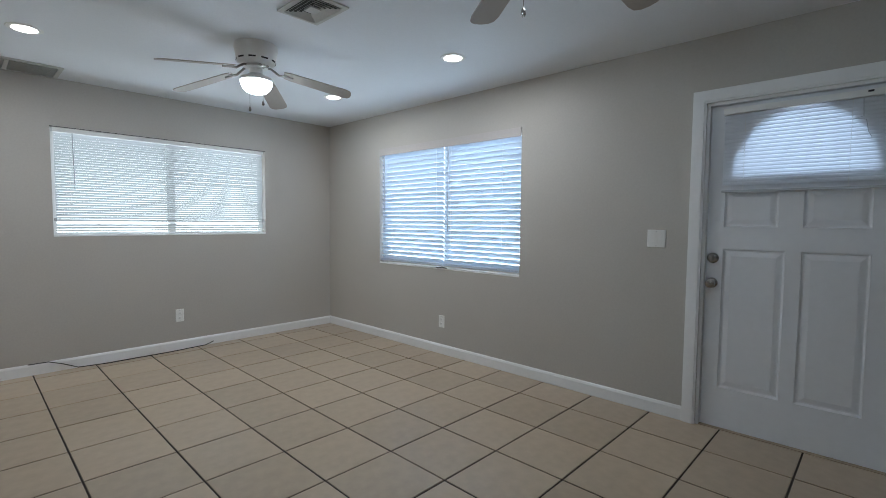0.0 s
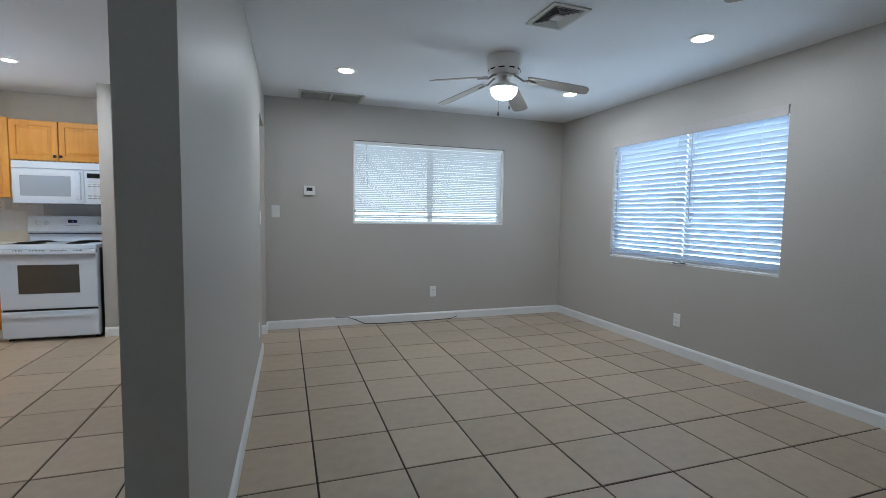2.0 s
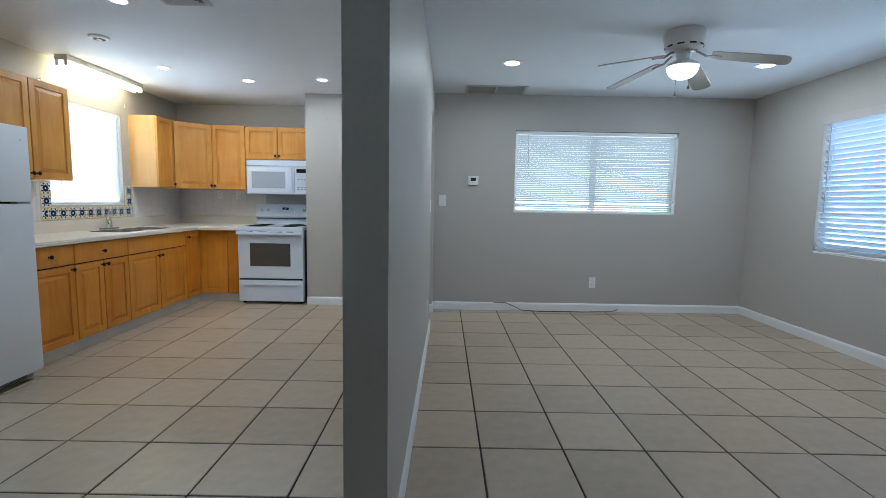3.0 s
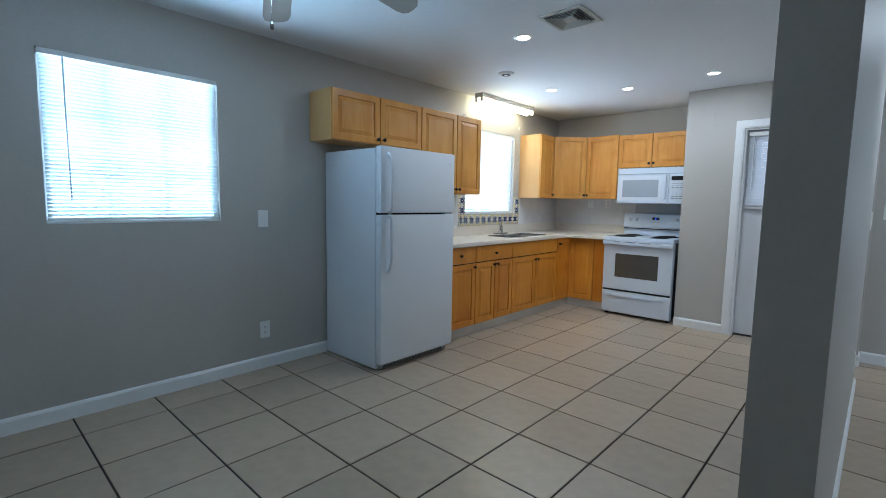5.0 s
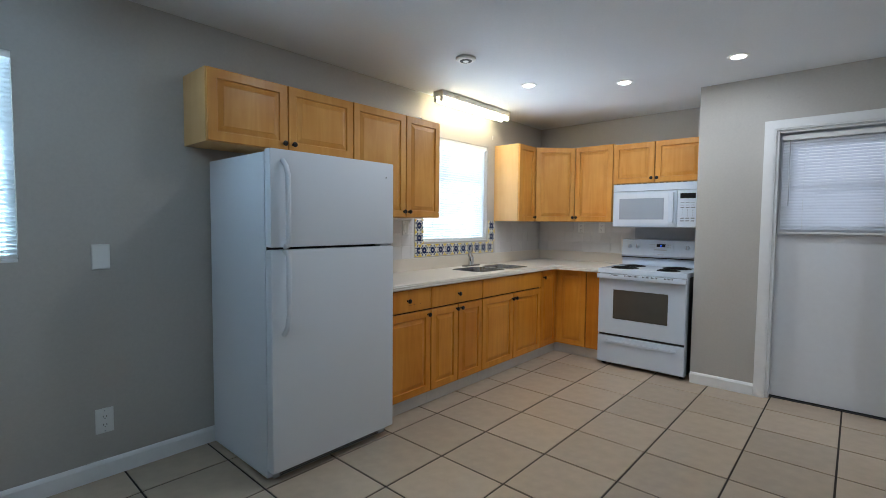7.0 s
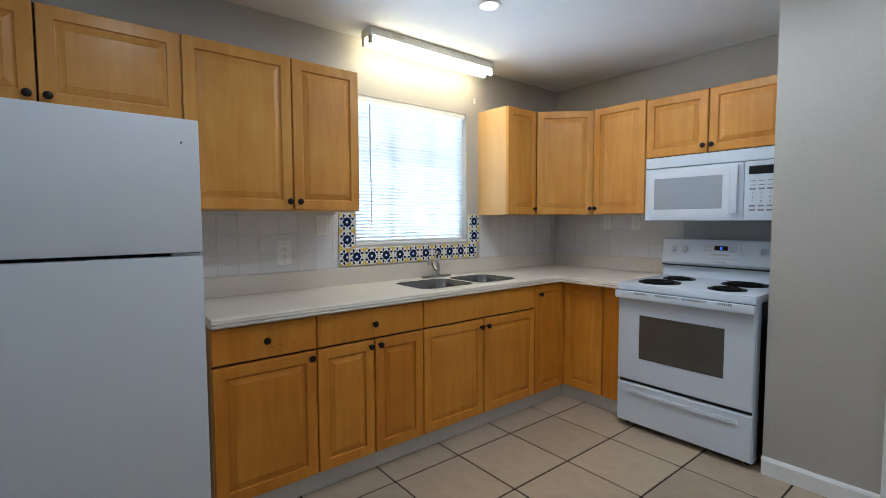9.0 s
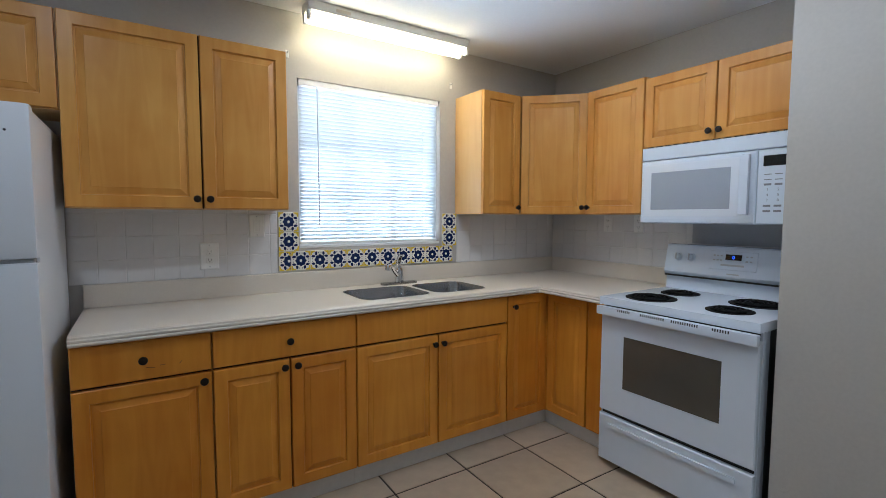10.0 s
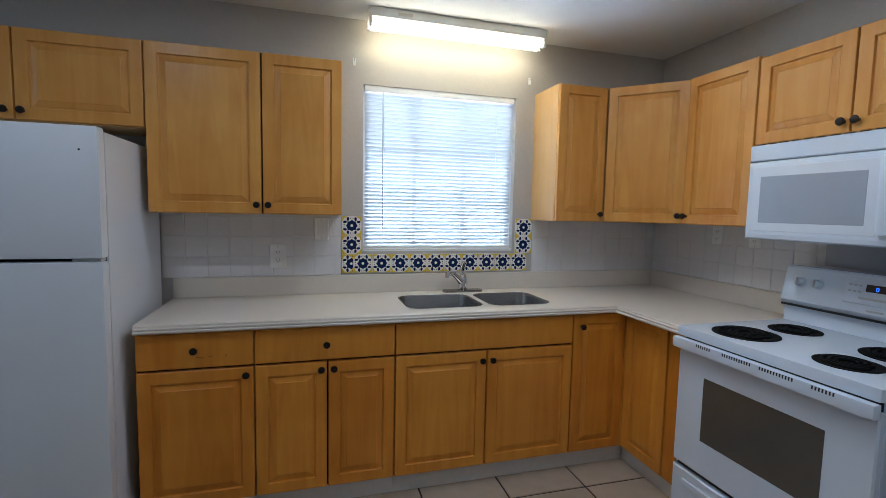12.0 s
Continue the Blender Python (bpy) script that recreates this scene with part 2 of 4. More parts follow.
def bx(bm, lo, hi, bev=0.0):
    """A box between two corners, with bevelled edges."""
    r = bmesh.ops.create_cube(bm, size=1.0)
    vs = r["verts"]
    c = [(a + b) / 2 for a, b in zip(lo, hi)]
    s = [abs(b - a) for a, b in zip(lo, hi)]
    for v in vs:
        v.co = Vector((c[i] + v.co[i] * s[i] for i in range(3)))
    if bev:
        es = list({e for v in vs for e in v.link_edges})
        bmesh.ops.bevel(bm, geom=es, offset=min(bev, min(s) * 0.45), segments=2, profile=0.7, affect="EDGES")
    return bm


def box(lo, hi, bev=0.0):
    return bx(bm_new(), lo, hi, bev)


def lathe(bm, prof, m=Matrix(), segs=24):
    """A turned body: profile of (radius, height) about local z, placed by m."""
    rows = []
    for r, h in prof:
        rows.append([bm.verts.new(m @ Vector((r * math.cos(a), r * math.sin(a), h)))
                     for a in (2 * math.pi * i / segs for i in range(segs))])
    for p, q in zip(rows, rows[1:]):
        for i in range(segs):
            bm.faces.new((p[i], p[(i + 1) % segs], q[(i + 1) % segs], q[i]))
    bm.faces.new(rows[0][::-1])
    bm.faces.new(rows[-1])
    return bm


def plate(bm, outer, holes, w0, w1, put):
    """A flat plate with holes: outlines in (u, v), thickness from w0 to w1, put(u, v, w) gives the place."""
    sides = []
    for w in (w0, w1):
        loops, edges = [], []
        for loop in (outer, *holes):
            vs = [bm.verts.new(put(u, v, w)) for u, v in loop]
            edges += [bm.edges.new((vs[i], vs[(i + 1) % len(vs)])) for i in range(len(vs))]
            loops.append(vs)
        bmesh.ops.triangle_fill(bm, use_beauty=True, edges=edges)
        sides.append(loops)
    for a, b in zip(*sides):
        for i in range(len(a)):
            j = (i + 1) % len(a)
            bm.faces.new((a[i], a[j], b[j], b[i]))
    bmesh.ops.recalc_face_normals(bm, faces=bm.faces)
    return bm


def rect(u0, v0, u1, v1):
    return [(u0, v0), (u1, v0), (u1, v1), (u0, v1)]


def rounded(u0, v0, u1, v1, r, n=6):
    pts = []
    for cu, cv, a0 in ((u1 - r, v1 - r, 0), (u0 + r, v1 - r, 90), (u0 + r, v0 + r, 180), (u1 - r, v0 + r, 270)):
        pts += [(cu + r * math.cos(radians(a0 + 90 * i / n)), cv + r * math.sin(radians(a0 + 90 * i / n))) for i in range(n + 1)]
    return pts


def rings(bm, x0, z0, x1, z1, prof, back):
    """A panel facing -y made of nested rectangles: prof of (inset, depth), with sides to the back."""
    loops = []
    for inset, y in [(0, back)] + list(prof):
        loops.append([bm.verts.new((x, y, z)) for x, z in rect(x0 + inset, z0 + inset, x1 - inset, z1 - inset)])
    for p, q in zip(loops, loops[1:]):
        for i in range(4):
            bm.faces.new((p[i], p[(i + 1) % 4], q[(i + 1) % 4], q[i]))
    bm.faces.new(loops[-1])
    bm.faces.new(loops[0][::-1])
    bmesh.ops.recalc_face_normals(bm, faces=bm.faces)
    return bm


def sweep(bm, path, prof):
    """Sweep a profile of (offset to the left, z) along a flat path of (x, y)."""
    rows = []
    for i, p in enumerate(path):
        a, b = Vector(path[max(i - 1, 0)]), Vector(path[min(i + 1, len(path) - 1)])
        d = (b - a).normalized()
        n = Vector((-d.y, d.x))
        rows.append([bm.verts.new((p[0] + n.x * o, p[1] + n.y * o, z)) for o, z in prof])
    k = len(prof)
    for p, q in zip(rows, rows[1:]):
        for i in range(k):
            bm.faces.new((p[i], p[(i + 1) % k], q[(i + 1) % k], q[i]))
    bm.faces.new(rows[0][::-1])
    bm.faces.new(rows[-1])
    bmesh.ops.recalc_face_normals(bm, faces=bm.faces)
    return bm


def pipe(bm, pts, r, segs=8):
    """A round bar along points."""
    rows = []
    for i, p in enumerate(pts):
        a, b = Vector(pts[max(i - 1, 0)]), Vector(pts[min(i + 1, len(pts) - 1)])
        q = (b - a).to_track_quat("Z", "Y")
        rows.append([bm.verts.new(Vector(p) + q @ Vector((r * math.cos(t), r * math.sin(t), 0)))
                     for t in (2 * math.pi * k / segs for k in range(segs))])
    for p, q in zip(rows, rows[1:]):
        best = min(range(segs), key=lambda s: sum((p[k].co - q[(k + s) % segs].co).length for k in range(segs)))
        for k in range(segs):
            bm.faces.new((p[k], p[(k + 1) % segs], q[(k + 1 + best) % segs], q[(k + best) % segs]))
    bm.faces.new(rows[0][::-1])
    bm.faces.new(rows[-1])
    bmesh.ops.recalc_face_normals(bm, faces=bm.faces)
    return bm


def mesh_of(name, bm, material, smooth=False):
    me = bpy.data.meshes.new(name)
    bm.to_mesh(me)
    bm.free()
    me.materials.append(material)
    if smooth:
        for p in me.polygons:
            p.use_smooth = True
        me.set_sharp_from_angle(angle=radians(38))
    return me


def part(name, bm, material, parent, label="", smooth=False, at=None):
    """One mesh under a thing or a part; bm may be a ready mesh."""
    me = bm if isinstance(bm, bpy.types.Mesh) else mesh_of(name, bm, material, smooth)
    ob = new(name, me)
    ob.parent = parent
    if at is not None:
        ob.matrix_basis = at
    return tagged(ob, label) if label else ob


def solid(name, bm, material, label, category, kind="", smooth=False, group=""):
    return tagged(new(name, mesh_of(name, bm, material, smooth)), label, category, group, kind)


def thing(name, m, label, category, group="", kind=""):
    ob = new(name)
    ob.matrix_basis = m
    ob.empty_display_size = 0.1
    return tagged(ob, label, category, group, kind)


def facing_south_wall(x, y, z=0.0):
    return pose(x, y, z, 0, 0, 180)


def facing_west_wall(x, y, z=0.0):
    return pose(x, y, z, 0, 0, 90)


# ---- setting: walls, floor, ceiling ----
DX0, DX1, DZ = -0.94, 0.01, 2.03      # front door opening
KY0, KY1, KZ = -1.255, -0.515, 2.025       # kitchen door opening
NWIN, WWIN = (-4.15, 0.826, -2.306, 2.07), (0.618, 1.133, 2.452, 2.05)
SWIN, CWIN = (-1.313, 1.122, -0.388, 2.062), (-4.902, 1.147, -3.962, 2.092)


def wall(name, outer, holes, w0, w1, put, label="smooth greige painted wall", paint=PAINT):
    return solid(name, plate(bm_new(), outer, holes, w0, w1, put), paint, label, "wall", "structure")


along_x = lambda u, v, w: (u, w, v)
along_y = lambda u, v, w: (w, u, v)
wall("wall_north", [(XW - THICK, 0), (DX0, 0), (DX0, DZ), (DX1, DZ), (DX1, 0), (XE + THICK, 0), (XE + THICK, ZC), (XW - THICK, ZC)],
     [rect(*NWIN)], YN, YN + THICK, along_x)
wall("wall_west_living", rect(PYW + 0.005, 0, YN - 0.002, ZC), [rect(*WWIN)], XW - THICK, XW, along_y)
wall("wall_south", rect(XN - THICK, 0, XE + THICK, ZC), [rect(*SWIN), rect(*CWIN)], YS - THICK, YS, along_x)
wall("wall_east", rect(YS + 0.002, 0, YN - 0.002, ZC), [], XE, XE + THICK, along_y)
wall("wall_west_kitchen", [(-1.778, 0), (KY0, 0), (KY0, KZ), (KY1, KZ), (KY1, 0), (PYW, 0), (PYW, ZC), (-1.778, ZC)],
     [], XK - THICK, XK, along_y, "greige painted wall with flaking patches round the back door", PATCHED)
wall("wall_niche_west", rect(YS + 0.002, 0, -1.600, ZC), [], XN - THICK, XN, along_y)
wall("wall_niche_side", rect(XN + 0.002, 0, XK - THICK - 0.002, ZC), [], -1.778, -1.598, along_x)
# partition with the cased passage at its west end
wall("wall_partition", [(PX0, 0), (PX1, 0), (PX1, ZC), (XW + 0.002, ZC), (XW + 0.002, 0), (-4.965, 0), (-4.965, 2.10), (PX0, 2.10)],
     [], PY0, PY1, lambda u, v, q: (u, q + SKEW * (u - PX1), v), "free-ending greige partition wall with a passage")
solid("ceiling", box((XN - THICK, YS - THICK, ZC), (XE + THICK, YN + THICK, ZC + 0.15)), CEIL,
      "white painted textured ceiling", "ceiling", "structure")
grout = solid("floor", box((XN - THICK, YS - THICK, -0.12), (XE + THICK, YN + THICK, -0.0042)), GROUT,
              "beige square ceramic floor tiles with dark grout", "floor", "structure")
solid("ground", box((-150, -150, -0.4), (150, 150, -0.2)), GROUND, "pale paving round the house", "ground", "structure")
# the base course under the outer walls
solid("wall_footing", box((XN - THICK, YS - THICK, -0.2), (XE + THICK, YN + THICK, -0.121)), GROUT, "concrete footing under the floor", "footing", "structure")

# baseboards
BH, BT = 0.092, 0.014
BPROF = [(0.0, 0.0), (BT, 0.0), (BT, BH - 0.018), (BT - 0.005, BH - 0.006), (0.004, BH), (0.0, BH)]


def baseboard(path):
    solid("baseboard", sweep(bm_new(), path, BPROF), TRIM, "white painted wooden baseboard along the wall", "baseboard", "structure")


baseboard([(DX0 - 0.08, YN - 0.0005), (XW + BT, YN - 0.0005)])
skew = lambda x, y: (x, y + SKEW * (x - PX1))
STUB = -4.9645
baseboard([(XW + 0.0005, YN), (XW + 0.0005, skew(XW, PY1)[1] + BT + 0.001)])
baseboard([skew(XW, PY1 + 0.0005), skew(STUB + BT, PY1 + 0.0005)])
baseboard([skew(STUB, PY1), skew(STUB, PY0)])
baseboard([skew(PX0, PY1 + 0.0005), skew(PX1, PY1 + 0.0005)])
baseboard([(XE - 0.001, YS + 0.0005), (-2.16, YS + 0.0005)][::-1])
baseboard([(XK + 0.0005, -1.778), (XK + 0.0005, KY0 - 0.077)][::-1])
baseboard([(XE - 0.0005, YS + BT), (XE - 0.0005, YN)])
baseboard([(XE - BT, YN - 0.0005), (DX1 + 0.08, YN - 0.0005)])
baseboard([skew(PX1, PY0 - 0.0005), skew(PX0, PY0 - 0.0005)])


# ---- windows and blinds ----
def blind(name, m, w, h, pitch, slat_w, tilt, material, rows_label, wand=True, ladders=(0.15, 0.85), head=0.035, tail=0.02, thick=0.0012, gap_row=None, valance=False, wand_to=0.28, rail=PLASTIC, wand_at=0.07):
    """A horizontal blind facing -y: local x to the right, z from its bottom, y away."""
    th = thing(name, m, rows_label, "blind")
    part("headrail", box((0, -0.022, h - head), (w, 0.022, h), 0.003), PLASTIC, th)
    if valance:
        part("valance", box((-0.004, -0.045, h - 0.060), (w + 0.004, -0.034, h + 0.0125), 0.003), VALANCE, th, "pinkish grey valance board")
    n = int((h - head - tail) / pitch)
    bm, half = bm_new(), slat_w / 2
    pts = [(-half, 0), (-half * 0.4, 0.0022), (half * 0.4, 0.0022), (half, 0)]
    vs = [[bm.verts.new((x, y, z + o)) for y, z in pts] for x in (0.004, w - 0.004) for o in (0, -thick)]
    a0, a1, b0, b1 = vs
    for i in range(3):
        bm.faces.new((a0[i], b0[i], b0[i + 1], a0[i + 1]))
        bm.faces.new((a1[i], a1[i + 1], b1[i + 1], b1[i]))
    bm.faces.new((a0[0], a1[0], b1[0], b0[0]))
    bm.faces.new((a0[3], b0[3], b1[3], a1[3]))
    bmesh.ops.recalc_face_normals(bm, faces=bm.faces)
    me = mesh_of("slat", bm, material)
    rnd = random.Random(len(name) + int(w * 100))
    for i in range(n):
        z = h - head - pitch * (i + 0.6)
        lean = tilt + rnd.uniform(-0.2, 0.2)
        if gap_row is not None and i == gap_row:
            continue
        part("slat", me, None, th, at=pose(0, 0, z, lean, rnd.uniform(-0.03, 0.03), 0))
    part("bottom_rail", box((0.002, -0.012, 0.0), (w - 0.002, 0.012, 0.014), 0.003), rail, th)
    if valance:
        for k in range(4):
            part("slat", me, None, th, at=pose(0, 0, 0.0185 + 0.0052 * k, rnd.uniform(-2, 2), rnd.uniform(-0.05, 0.05), 0))
    for f in ladders:
        part("cord", pipe(bm_new(), [(w * f, -half * 0.6 - 0.003, 0.01), (w * f, -half * 0.6 - 0.003, h - head)], 0.0012, 5), PLASTIC, th)
    if wand:
        part("wand", pipe(bm_new(), [(w * wand_at, -0.03, h - head), (w * (wand_at + 0.004), -0.034, h * wand_to)], 0.0035, 6), GREYPL, th)
    return th


def window(name, m, w, h, bars, label, lites=(), half=0.03, off=0.085):
    """A window unit in its opening, facing -y: frame, glazing bars, panes and sill."""
    th = thing(name, m, label, "window", kind="structure")
    part("window_frame", plate(bm_new(), rect(0, 0, w, h), [rect(0.035, 0.035, w - 0.035, h - 0.035)], off, off + 0.045, along_x), TRIM, th)
    for f in bars:
        part("mullion", box((w * f - half, off - 0.003, 0.036), (w * f + half, off + 0.043, h - 0.036), 0.002), TRIM, th)
    for i, f in enumerate(lites):
        part("glazing_bar", box((0.036, off + 0.001 + 0.0004 * i, h * f - 0.007), (w - 0.036, off + 0.037, h * f + 0.007), 0.002), TRIM, th)
    pane = part("pane", box((0.034, off + 0.023, 0.034), (w - 0.034, off + 0.027, h - 0.034)), GLASS, th)
    pane.visible_shadow = False
    part("window_sill", box((0.001, 0.001, 0.0005), (w - 0.001, off - 0.0035, 0.016), 0.003), TRIM, th)
    return th


MIDN = -3.20
window("window_1", pose(NWIN[0], YN, NWIN[1]), NWIN[2] - NWIN[0], NWIN[3] - NWIN[1], (0.505,), "wide living room window behind wide white blinds")
blind("wide_blind", pose(NWIN[0] + 0.008, YN + 0.035, NWIN[1] + 0.02), MIDN - NWIN[0] - 0.012, 1.21, 0.047, 0.05, -53, SLATW,
      "white wide-slat window blind, tilted half open", ladders=(0.1, 0.9), head=0.045, thick=0.0028, valance=True)
blind("wide_blind", pose(MIDN + 0.004, YN + 0.035, NWIN[1] + 0.02), NWIN[2] - MIDN - 0.012, 1.21, 0.047, 0.05, -53, SLATW,
      "white wide-slat window blind, tilted half open", ladders=(0.1, 0.78), head=0.045, thick=0.0028, valance=True)
window("window_2", facing_west_wall(XW, WWIN[0], WWIN[1]), WWIN[2] - WWIN[0], WWIN[3] - WWIN[1], (0.5,), "long side window behind white mini blinds")
side_blind = blind("mini_blind", facing_west_wall(XW - 0.028, WWIN[0] + 0.02, WWIN[1] + 0.045), 1.795, 0.862, 0.0212, 0.025, -46, SLAT,
      "white aluminium mini blind, nearly closed", ladders=(0.06, 0.46, 0.62, 0.93), gap_row=35, wand_to=0.4)
# thin dark strip paints the shadow line along the top of the opening
part("top_shadow_gap", box((-0.022, -0.031, 0.866), (1.816, -0.0275, 0.8705)), DARK, side_blind, "dark strip standing in for the shadow gap above the headrail")
for hx in (0.0, 1.795):
    part("hold_down_bracket", box((hx - 0.009, -0.018, 0.085), (hx + 0.009, 0.004, 0.112), 0.002), GREYPL, side_blind, "small grey hold-down bracket")
window("window_3", facing_south_wall(SWIN[2], YS, SWIN[1]), SWIN[2] - SWIN[0], SWIN[3] - SWIN[1], (0.335, 0.665), "dining window behind bright white mini blinds", (0.3, 0.62), 0.007, 0.046)
blind("mini_blind", facing_south_wall(SWIN[2] - 0.008, YS - 0.026, SWIN[1] + 0.02), 0.92, 0.925, 0.0212, 0.025, -45, SLAT,
      "white mini blind glowing with daylight", ladders=(0.12, 0.88), wand_to=0.12, wand_at=0.112)
window("window_4", facing_south_wall(CWIN[2], YS, CWIN[1]), CWIN[2] - CWIN[0], CWIN[3] - CWIN[1], (0.335, 0.665), "kitchen window above the sink behind mini blinds", (0.3, 0.62), 0.007, 0.046)
blind("mini_blind", facing_south_wall(CWIN[2] - 0.008, YS - 0.026, CWIN[1] + 0.02), 0.92, 0.925, 0.0212, 0.025, -45, SLAT,
      "white mini blind glowing above the sink", ladders=(0.12, 0.88), wand_to=0.12, wand_at=0.112)


# ---- doors ----
def casing(name, m, w, h, cw, label):
    """Flat white casing round an opening w wide and h high, standing proud of the wall."""
    out = [(-cw, 0), (0, 0), (0, h), (w, h), (w, 0), (w + cw, 0), (w + cw, h + cw), (-cw, h + cw)]
    th = thing(name, m, label, "door trim", kind="structure")
    part("casing", plate(bm_new(), out, [], -0.018, -0.0005, along_x), TRIM, th)
    s = 0.018
    inn = [(-cw + s, 0), (-0.012, 0), (-0.012, h + 0.012), (w + 0.012, h + 0.012), (w + 0.012, 0), (w + cw - s, 0), (w + cw - s, h + cw - s), (-cw + s, h + cw - s)]
    part("casing_bead", plate(bm_new(), inn, [], -0.023, -0.0182, along_x), TRIM, th)
    for a, b in ((0.0005, 0.018), (w - 0.018, w - 0.0005)):
        part("jamb", box((a, 0.0, 0.0), (b, 0.17, h - 0.0005)), TRIM, th)
    part("jamb", box((0.0185, 0.0, h - 0.018), (w - 0.0185, 0.17, h - 0.0005)), TRIM, th)
    return th


def turned_knob(parent, m, name, material, prof):
    return part(name, lathe(bm_new(), prof, segs=20), material, parent, smooth=True, at=m)


FACE = Matrix.Rotation(radians(90), 4, "X")     # local z of a turned part points to -y
casing("trim_1", pose(DX0, YN, 0), DX1 - DX0, DZ, 0.078, "white casing round the front door")
door = thing("door_1", pose(DX0 + 0.02, YN + 0.03, 0.006), "closed white panelled front door with a fan light", "door", kind="structure")
LW, LH = DX1 - DX0 - 0.04, DZ - 0.028
PAN = [(0.09, 1.262, 0.365, 1.488), (0.478, 1.262, 0.765, 1.488), (0.09, 0.255, 0.405, 1.128), (0.478, 0.255, 0.768, 1.128)]
fan_light = [(0.455 + 0.32 * math.cos(a), 1.575 + 0.36 * math.sin(a)) for a in (math.pi * i / 16 for i in range(17))]
part("leaf", plate(bm_new(), rect(0, 0, LW, LH), [rect(*p) for p in PAN] + [fan_light], 0.0, 0.044, along_x), DOORP, door)
for x0, z0, x1, z1 in PAN:
    part("panel", rings(bm_new(), x0 - 0.001, z0 - 0.001, x1 + 0.001, z1 + 0.001, [(0.002, 0.003), (0.012, 0.009), (0.020, 0.009), (0.045, 0.004)], 0.036), DOORP, door)
pane = part("pane", plate(bm_new(), fan_light, [], 0.02, 0.024, along_x), GLASS, door)
pane.visible_shadow = False
KPROF = [(0.032, 0), (0.032, 0.006), (0.026, 0.010), (0.012, 0.012), (0.012, 0.030), (0.024, 0.036), (0.029, 0.048), (0.027, 0.060), (0.016, 0.066)]
turned_knob(door, pose(0.038, 0, 0.912) @ FACE, "door_knob", NICKEL, KPROF)
lock = turned_knob(door, pose(0.038, 0, 1.068) @ FACE, "deadbolt", NICKEL, [(0.033, 0), (0.033, 0.007), (0.026, 0.013), (0.020, 0.015)])
part("thumb_turn", box((-0.005, -0.016, 0.0155), (0.005, 0.016, 0.030), 0.002), NICKEL, lock)
front_blind = blind("door_blind", pose(DX0 + 0.092, YN + 0.012, 1.478), 0.755, 0.504, 0.0212, 0.025, 68, SLATD, "small white mini blind hung on the front door", wand=False, ladders=(0.15, 0.78), tail=0.03, rail=GREYPL)
part("lift_cord", pipe(bm_new(), [(0.63, -0.018, 0.46), (0.634, -0.020, 0.37), (0.60, -0.021, 0.362), (0.645, -0.021, 0.352), (0.655, -0.020, 0.29), (0.668, -0.021, 0.262)], 0.0016, 5), GREYPL, front_blind, "thin tangled lift cord")
part("clip", box((0.645, -0.026, 0.488), (0.668, -0.0222, 0.498), 0.001), DARK, front_blind, "small dark clip")
solid("threshold", box((DX0 + 0.019, YN + 0.002, 0.0003), (DX1 - 0.019, YN + 0.14, 0.0055), 0.002), SILLTAN, "tan threshold under the front door", "threshold", "structure")
casing("trim_2", facing_west_wall(XK, KY0, 0), KY1 - KY0, KZ, 0.075, "white casing round the back door")
kd = thing("door_2", facing_west_wall(XK - 0.07, KY0 + 0.02, 0.006), "closed white flush back door with a window", "door", kind="structure")
KW, KH = KY1 - KY0 - 0.04, KZ - 0.028
part("leaf", plate(bm_new(), rect(0, 0, KW, KH), [rect(0.08, 1.32, KW - 0.08, 1.9)], 0.0, 0.044, along_x), DOORP, kd)
part("glazing_bar", box((0.08, 0.01, 1.60), (KW - 0.08, 0.034, 1.625), 0.002), DOORP, kd)
pane = part("pane", box((0.079, 0.02, 1.319), (KW - 0.079, 0.024, 1.901)), GLASS, kd)
pane.visible_shadow = False
part("sweep", box((0.0, -0.006, 0.0), (KW, -0.0005, 0.008), 0.002), DARK, kd, "dark rubber sweep")
blind("door_blind", facing_west_wall(XK - 0.045, KY0 + 0.035, 1.262), 0.67, 0.725, 0.0212, 0.025, 58, SLATD, "small white mini blind hung on the back door", ladders=(0.2, 0.85))
solid("threshold", box((XK - 0.12, KY0 + 0.019, 0.0003), (XK - 0.045, KY1 - 0.019, 0.0048), 0.002), DARK, "dark metal door threshold", "threshold", "structure")


# ---- kitchen cabinets ----
DOORPROF = [(0.0015, 0.002), (0.004, 0.0), (0.050, 0.0), (0.0515, 0.002), (0.053, 0.0095), (0.0590, 0.0100), (0.0605, 0.0085), (0.083, 0.0022), (0.085, 0.0005)]
SLABPROF = [(0.001, 0.003), (0.005, 0.0)]
KNOBPROF = [(0.008, 0), (0.006, 0.004), (0.006, 0.012), (0.013, 0.016), (0.016, 0.022), (0.014, 0.027), (0.006, 0.029)]
knob_mesh = mesh_of("knob", lathe(bm_new(), KNOBPROF, segs=18), KNOB, True)


